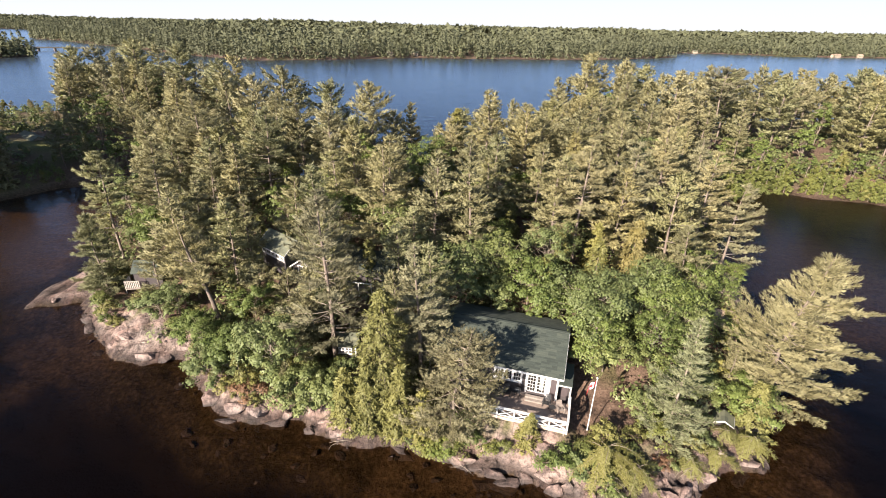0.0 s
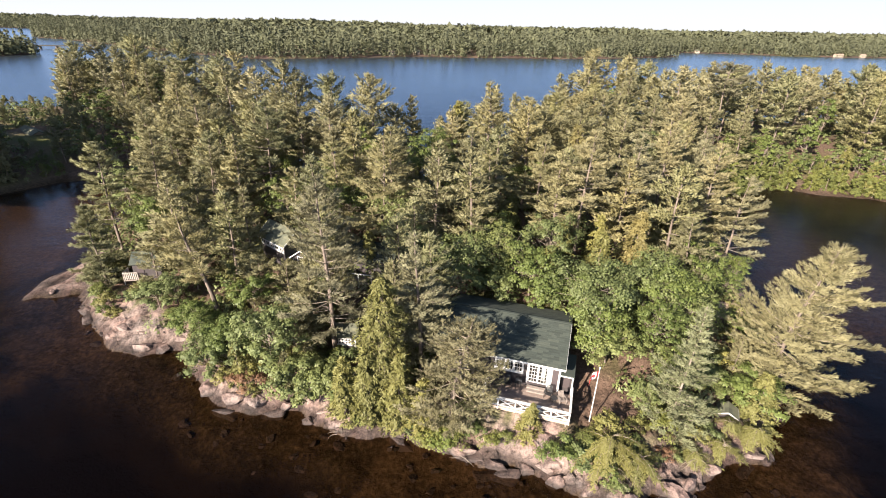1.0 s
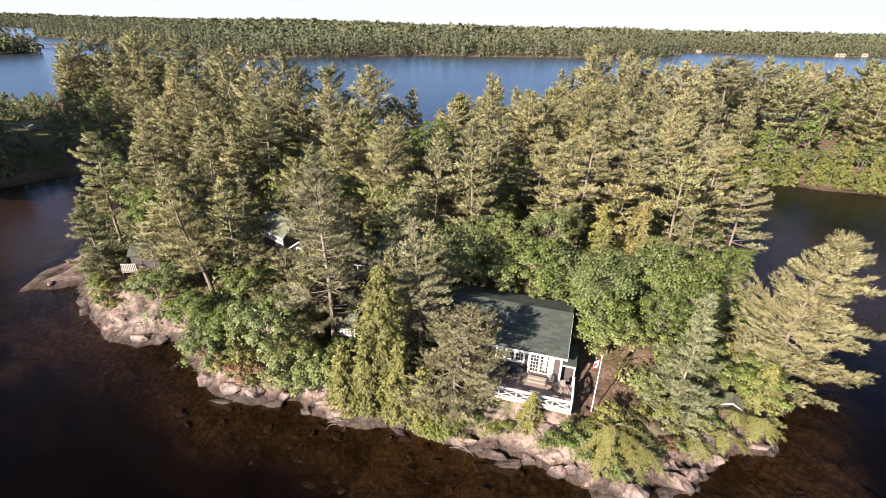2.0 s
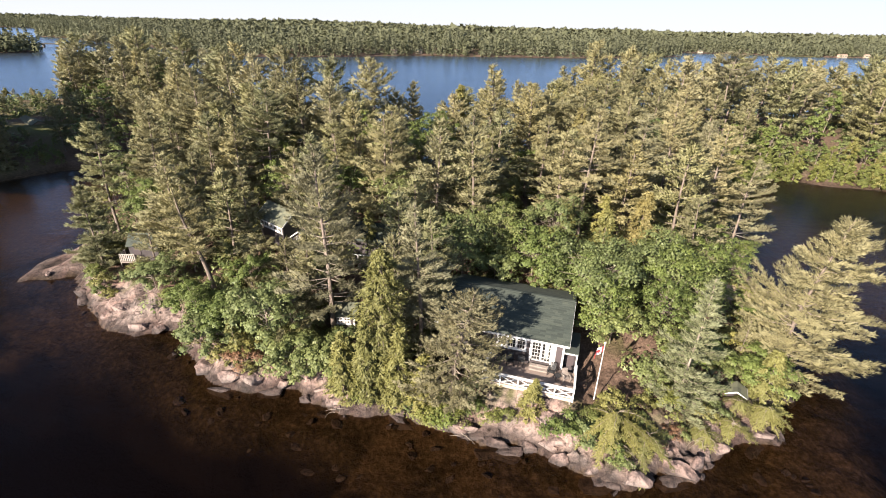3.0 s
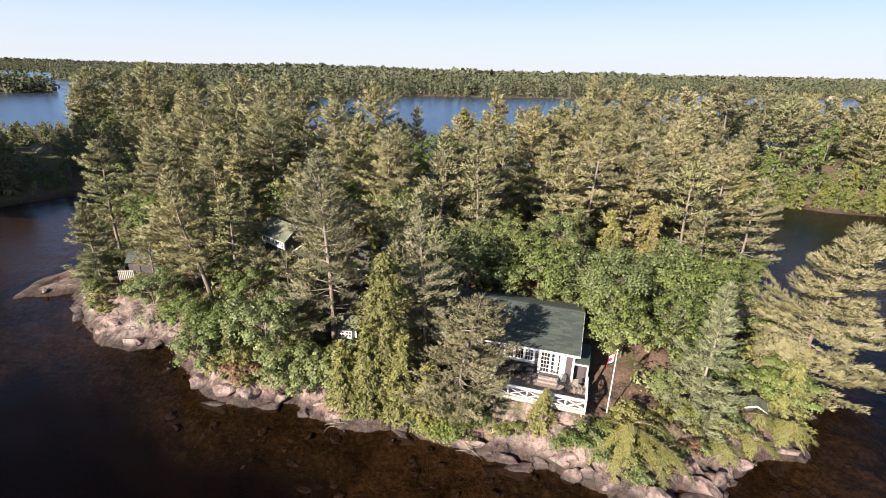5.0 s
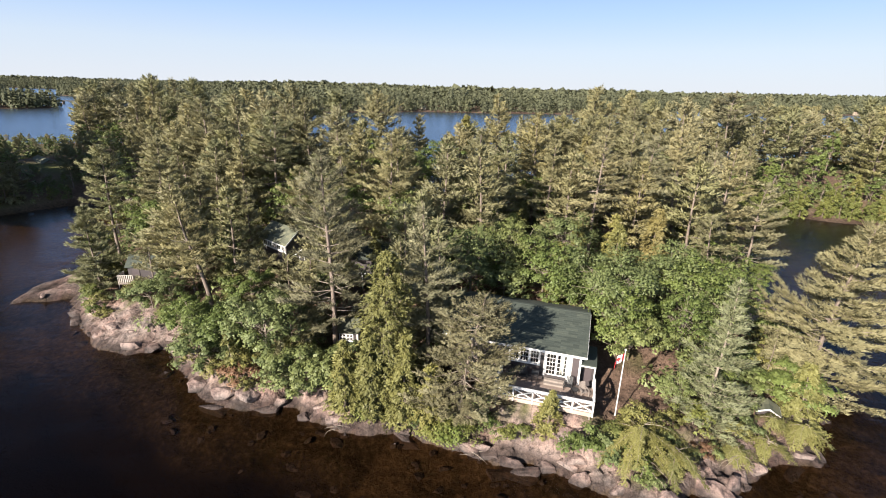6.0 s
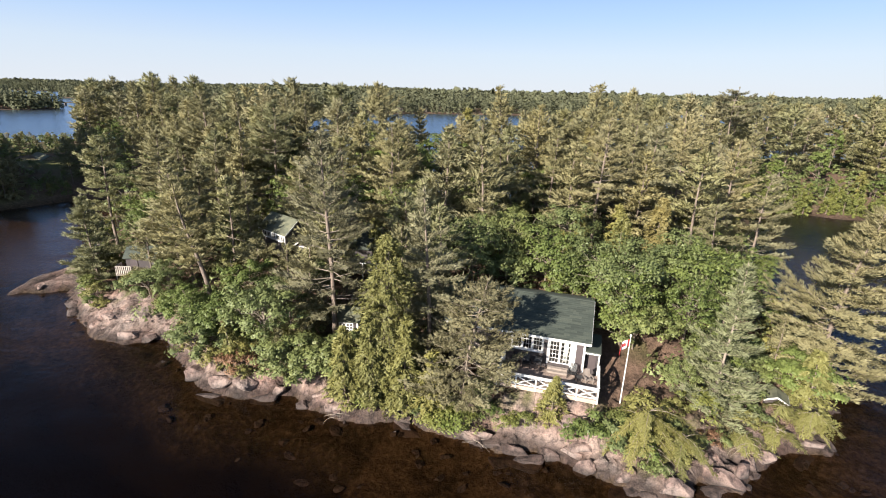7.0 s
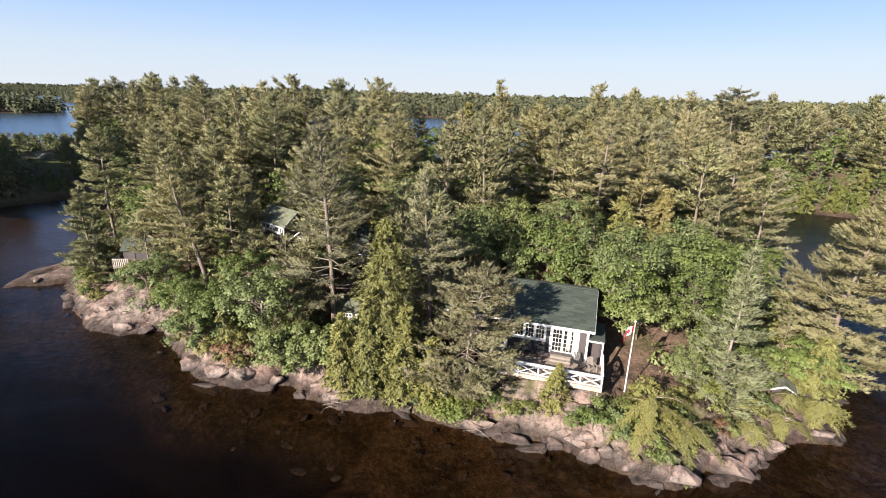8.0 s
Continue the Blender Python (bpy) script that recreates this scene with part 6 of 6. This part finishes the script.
for i in range(len(COAST) - 1):
    (ax, ay), (bx, by) = COAST[i], COAST[i + 1]
    for k in range(int(math.hypot(bx - ax, by - ay) / 2.6)):
        f, o = r.random(), r.uniform(-1.0, 0.7)
        s = r.uniform(0.18, 0.5)
        boulder(100 + i * 20 + k, ax + (bx - ax) * f, ay + (by - ay) * f + o, s * r.uniform(1, 1.7), s, s * r.uniform(0.5, 0.9), r.uniform(0, 180), label="small granite boulder along the shore")


def block(seed, x, y, sx, sy, sz, turn):
    """A frost-split block of granite: a worn, uneven slab with flat sides."""
    r = random.Random(seed)
    bm = bmesh.new()
    bmesh.ops.create_cube(bm, size=2.0)
    bmesh.ops.subdivide_edges(bm, edges=bm.edges[:], cuts=4, use_grid_fill=True)
    off = Vector((r.uniform(-9, 9), r.uniform(-9, 9), r.uniform(-9, 9)))
    cuts = [(Vector((r.gauss(0, 1), r.gauss(0, 1), r.uniform(0.1, 1.2))).normalized(), r.uniform(0.75, 1.05)) for _ in range(6)]
    for v in bm.verts:
        c = v.co
        for nrm, lim in cuts:
            over = c.dot(nrm) - lim
            if over > 0:
                c -= nrm * over
        q = max(abs(c.x), abs(c.y), abs(c.z))
        c *= 1 - 0.16 * max(0.0, c.length - q)
        c += 0.16 * Vector((noise.noise(c * 1.3 + off), noise.noise(c * 1.3 - off), noise.noise(c * 1.7 + off * 2)))
        c *= 1 + 0.08 * noise.noise(c * 4.0 + off)
        v.co = (c.x * sx, c.y * sy, c.z * sz)
    me = bpy.data.meshes.new("granite_block")
    bm.to_mesh(me)
    bm.free()
    me.materials.append(GRANITE)
    ob = new("granite_block", me)
    ob.matrix_basis = pose(x, y, max(ground_z(x, y), -0.3) - sz * 0.25, r.uniform(-14, 14), r.uniform(-14, 14), turn)
    return tagged(ob, "split granite block on the shore ledge", "rock", "shore ledge blocks")


r = random.Random(41)
for i in range(2, len(COAST) - 1):
    (ax, ay), (bx, by) = COAST[i], COAST[i + 1]
    way = math.degrees(math.atan2(by - ay, bx - ax))
    for k in range(max(2, int(math.hypot(bx - ax, by - ay) / (3.2 if bx < 14 else 4.5)))):
        f, o = r.random(), r.choice((r.uniform(-0.5, 0.6), r.uniform(0.3, 2.4)))
        s = r.choice((r.uniform(0.25, 0.5), r.uniform(0.5, 0.95))) * (0.75 if o > 0.8 else 1.0)
        block(2000 + i * 30 + k, ax + (bx - ax) * f + 0.2 * o, ay + (by - ay) * f + o, s * r.uniform(1.0, 1.9), s * r.uniform(0.6, 1.0), s * r.uniform(0.3, 0.6), way + r.uniform(-25, 25))

# ---- shrubs on the shore ----
SHRUB_BASE = []
for i, mat in enumerate((SHRUB, MAPLE, CEDAR, DEAD, OAK)):
    SHRUB_BASE.append(broadleaf_meshes(700 + i, 1.6, 1.1, 0.0, clumps=13, per=70, leaf=0.085, mat=mat, puff=2.0))
SHRUB_MADE = {}
SHRUB_TEXT = ("olive leafy shrub on the shore", "bright green shrub on the shore", "yellow-green juniper shrub on granite", "dead rust-brown bush on the shore", "dull green leafy shrub under the trees")


def bush(i, x, y, s):
    m = pose(x, y, ground_z(x, y) - 0.1, 0, 0, (x * 77 + y * 31) % 360) @ Matrix.Scale(s, 4)
    if i not in SHRUB_MADE:
        SHRUB_MADE[i] = plant("shrub", SHRUB_BASE[i], x, y, SHRUB_TEXT[i], "shrub", "shore shrubs", size=s)
    else:
        copy_thing(SHRUB_MADE[i], Matrix.Identity(4)).matrix_basis = m


bush(1, 10.2, 28.0, 1.35)
bush(4, 11.9, 27.9, 1.4)
bush(1, 9.4, 28.8, 0.6)
bush(0, 6.0, 30.0, 0.7)
bush(0, 4.8, 29.9, 0.75)
bush(3, -18.6, 36.4, 1.2)
bush(3, -17.4, 36.2, 1.0)
bush(2, -20.8, 36.9, 1.0)
bush(2, -17.6, 35.2, 0.7)
bush(1, 0.6, 30.0, 1.2)
bush(0, -0.6, 30.4, 1.2)
bush(2, -38.8, 48.4, 0.9)
bush(2, -40.3, 49.8, 1.1)
bush(0, -42.3, 51.5, 1.1)
bush(3, 17.2, 28.2, 0.8)
bush(3, 19.2, 28.4, 0.7)
r = np.random.RandomState(19)
tries = np.stack([r.uniform(-50, 36, 2600), r.uniform(24, 62, 2600)], -1)
sd = land(tries[:, 0], tries[:, 1])[2]
got = []
for (x, y), d in zip(tries, sd):
    if not (0.35 if -25 < x < 2 else 1.3) < d < 6.0 or (x < -46) or math.hypot(x - 26.4, y - 31.8) < 2.6 or math.hypot(x + 40.7, y - 54) < 2.6 or (3.6 < x < 12.5 and y < 36) or (-39.5 < x < -31 and y < 50):
        continue
    if any((x - a) ** 2 + (y - b) ** 2 < 2.2 for a, b in got):
        continue
    if -22 < x < -14.5 and d < 3.2:
        continue
    got.append((x, y))
    bush(r.choice((0, 0, 1, 2, 2, 4, 4)), x, y, r.uniform(0.8, 1.4) * (0.75 if d < 2.5 else 1.0))


# ---- stones under the shallow water along the front shore ----
r = random.Random(29)
for i in range(7, len(COAST) - 2):
    (ax, ay), (bx, by) = COAST[i], COAST[i + 1]
    for k in range(3):
        f, o = r.random(), r.uniform(-5.5, -1.2)
        x, y = ax + (bx - ax) * f, ay + (by - ay) * f + o
        s = r.uniform(0.25, 0.7)
        boulder(900 + i * 5 + k, x, y, s * r.uniform(1, 1.6), s, s * 0.4, r.uniform(0, 180), ground_z(x, y) + 0.02, "brown stone lying under the shallow water")


# ---- dead brush and driftwood at the shore ----
def brush(seed, x, y, z, count, reach, label):
    r = np.random.RandomState(seed)
    ob = thing("dead_branch", pose(x, y, z), label, "driftwood", "dead wood on the shore")
    for i in range(count):
        a, e = r.uniform(0, 2 * np.pi), r.uniform(-0.2, 0.5)
        ln = reach * r.uniform(0.5, 1.0)
        t = np.linspace(0, 1, 6)
        p = np.stack([np.cos(a + t * r.normal(0, 0.6)) * ln * t, np.sin(a + t * r.normal(0, 0.6)) * ln * t, ln * (e * t - 0.45 * t * t)], -1) + r.normal(0, 0.15, 3)
        part("twig", raw_mesh("twig", *tube(p, np.linspace(0.035, 0.008, 6), 4), BARK_PALE, True), None, ob)


brush(1, 16.6, 27.6, ground_z(16.6, 27.6) + 0.9, 26, 2.0, "bare grey dead branches hanging over granite")
brush(2, 14.0, 26.6, ground_z(14, 26.6) + 1.3, 16, 1.8, "bare grey dead branches hanging over granite")
brush(3, 21.5, 28.2, ground_z(21.5, 28.2) + 0.4, 14, 1.8, "tangle of bare driftwood on the shore")
brush(4, 2.2, 29.4, 0.3, 8, 1.5, "tangle of bare driftwood on the shore")
brush(5, -8.6, 31.4, 0.5, 6, 1.2, "broken pale branch among the boulders")


# ---- understory: low saplings and brush nobody could count ----
def understory(seed, n, x0, x1, y0, y1, per, leaf, label):
    r = np.random.RandomState(seed)
    x, y = r.uniform(x0, x1, n), r.uniform(y0, y1, n)
    z, d, d0 = land(x, y)
    keep = (d0 > 2.6) & (np.abs(x) < 1.06 * y + 6)
    keep &= np.array([not open_ground(a, b) and math.hypot(a + 102, b - 119) > 10 for a, b in zip(x, y)])
    x, y, z = x[keep], y[keep], z[keep]
    m = len(x)
    h, rad = r.uniform(1.0, 3.4, (m, 1)), r.uniform(0.8, 1.7, (m, 1))
    w = unit(r.normal(0, 1, (m, per, 3)))
    w[..., 2] = np.abs(w[..., 2])
    q = r.uniform(0.6, 1.05, (m, per))
    p = np.stack([x[:, None] + w[..., 0] * rad * q, y[:, None] + w[..., 1] * rad * q, z[:, None] + w[..., 2] * h * q], -1).reshape(-1, 3)
    co, tri, nor = leaves(p, w.reshape(-1, 3) + np.array([0, 0, 0.4]), leaf * 1.15, r, 0.4)
    tagged(new("understory", raw_mesh("understory", co, tri, OAK, True, nor)), label, "undergrowth", kind="stuff")


understory(95, 900, -54, 52, 30, 76, 46, 0.17, "low green saplings and brush under the island pines")
understory(96, 1900, -165, 175, 74, 190, 24, 0.36, "low green brush under the woods behind")
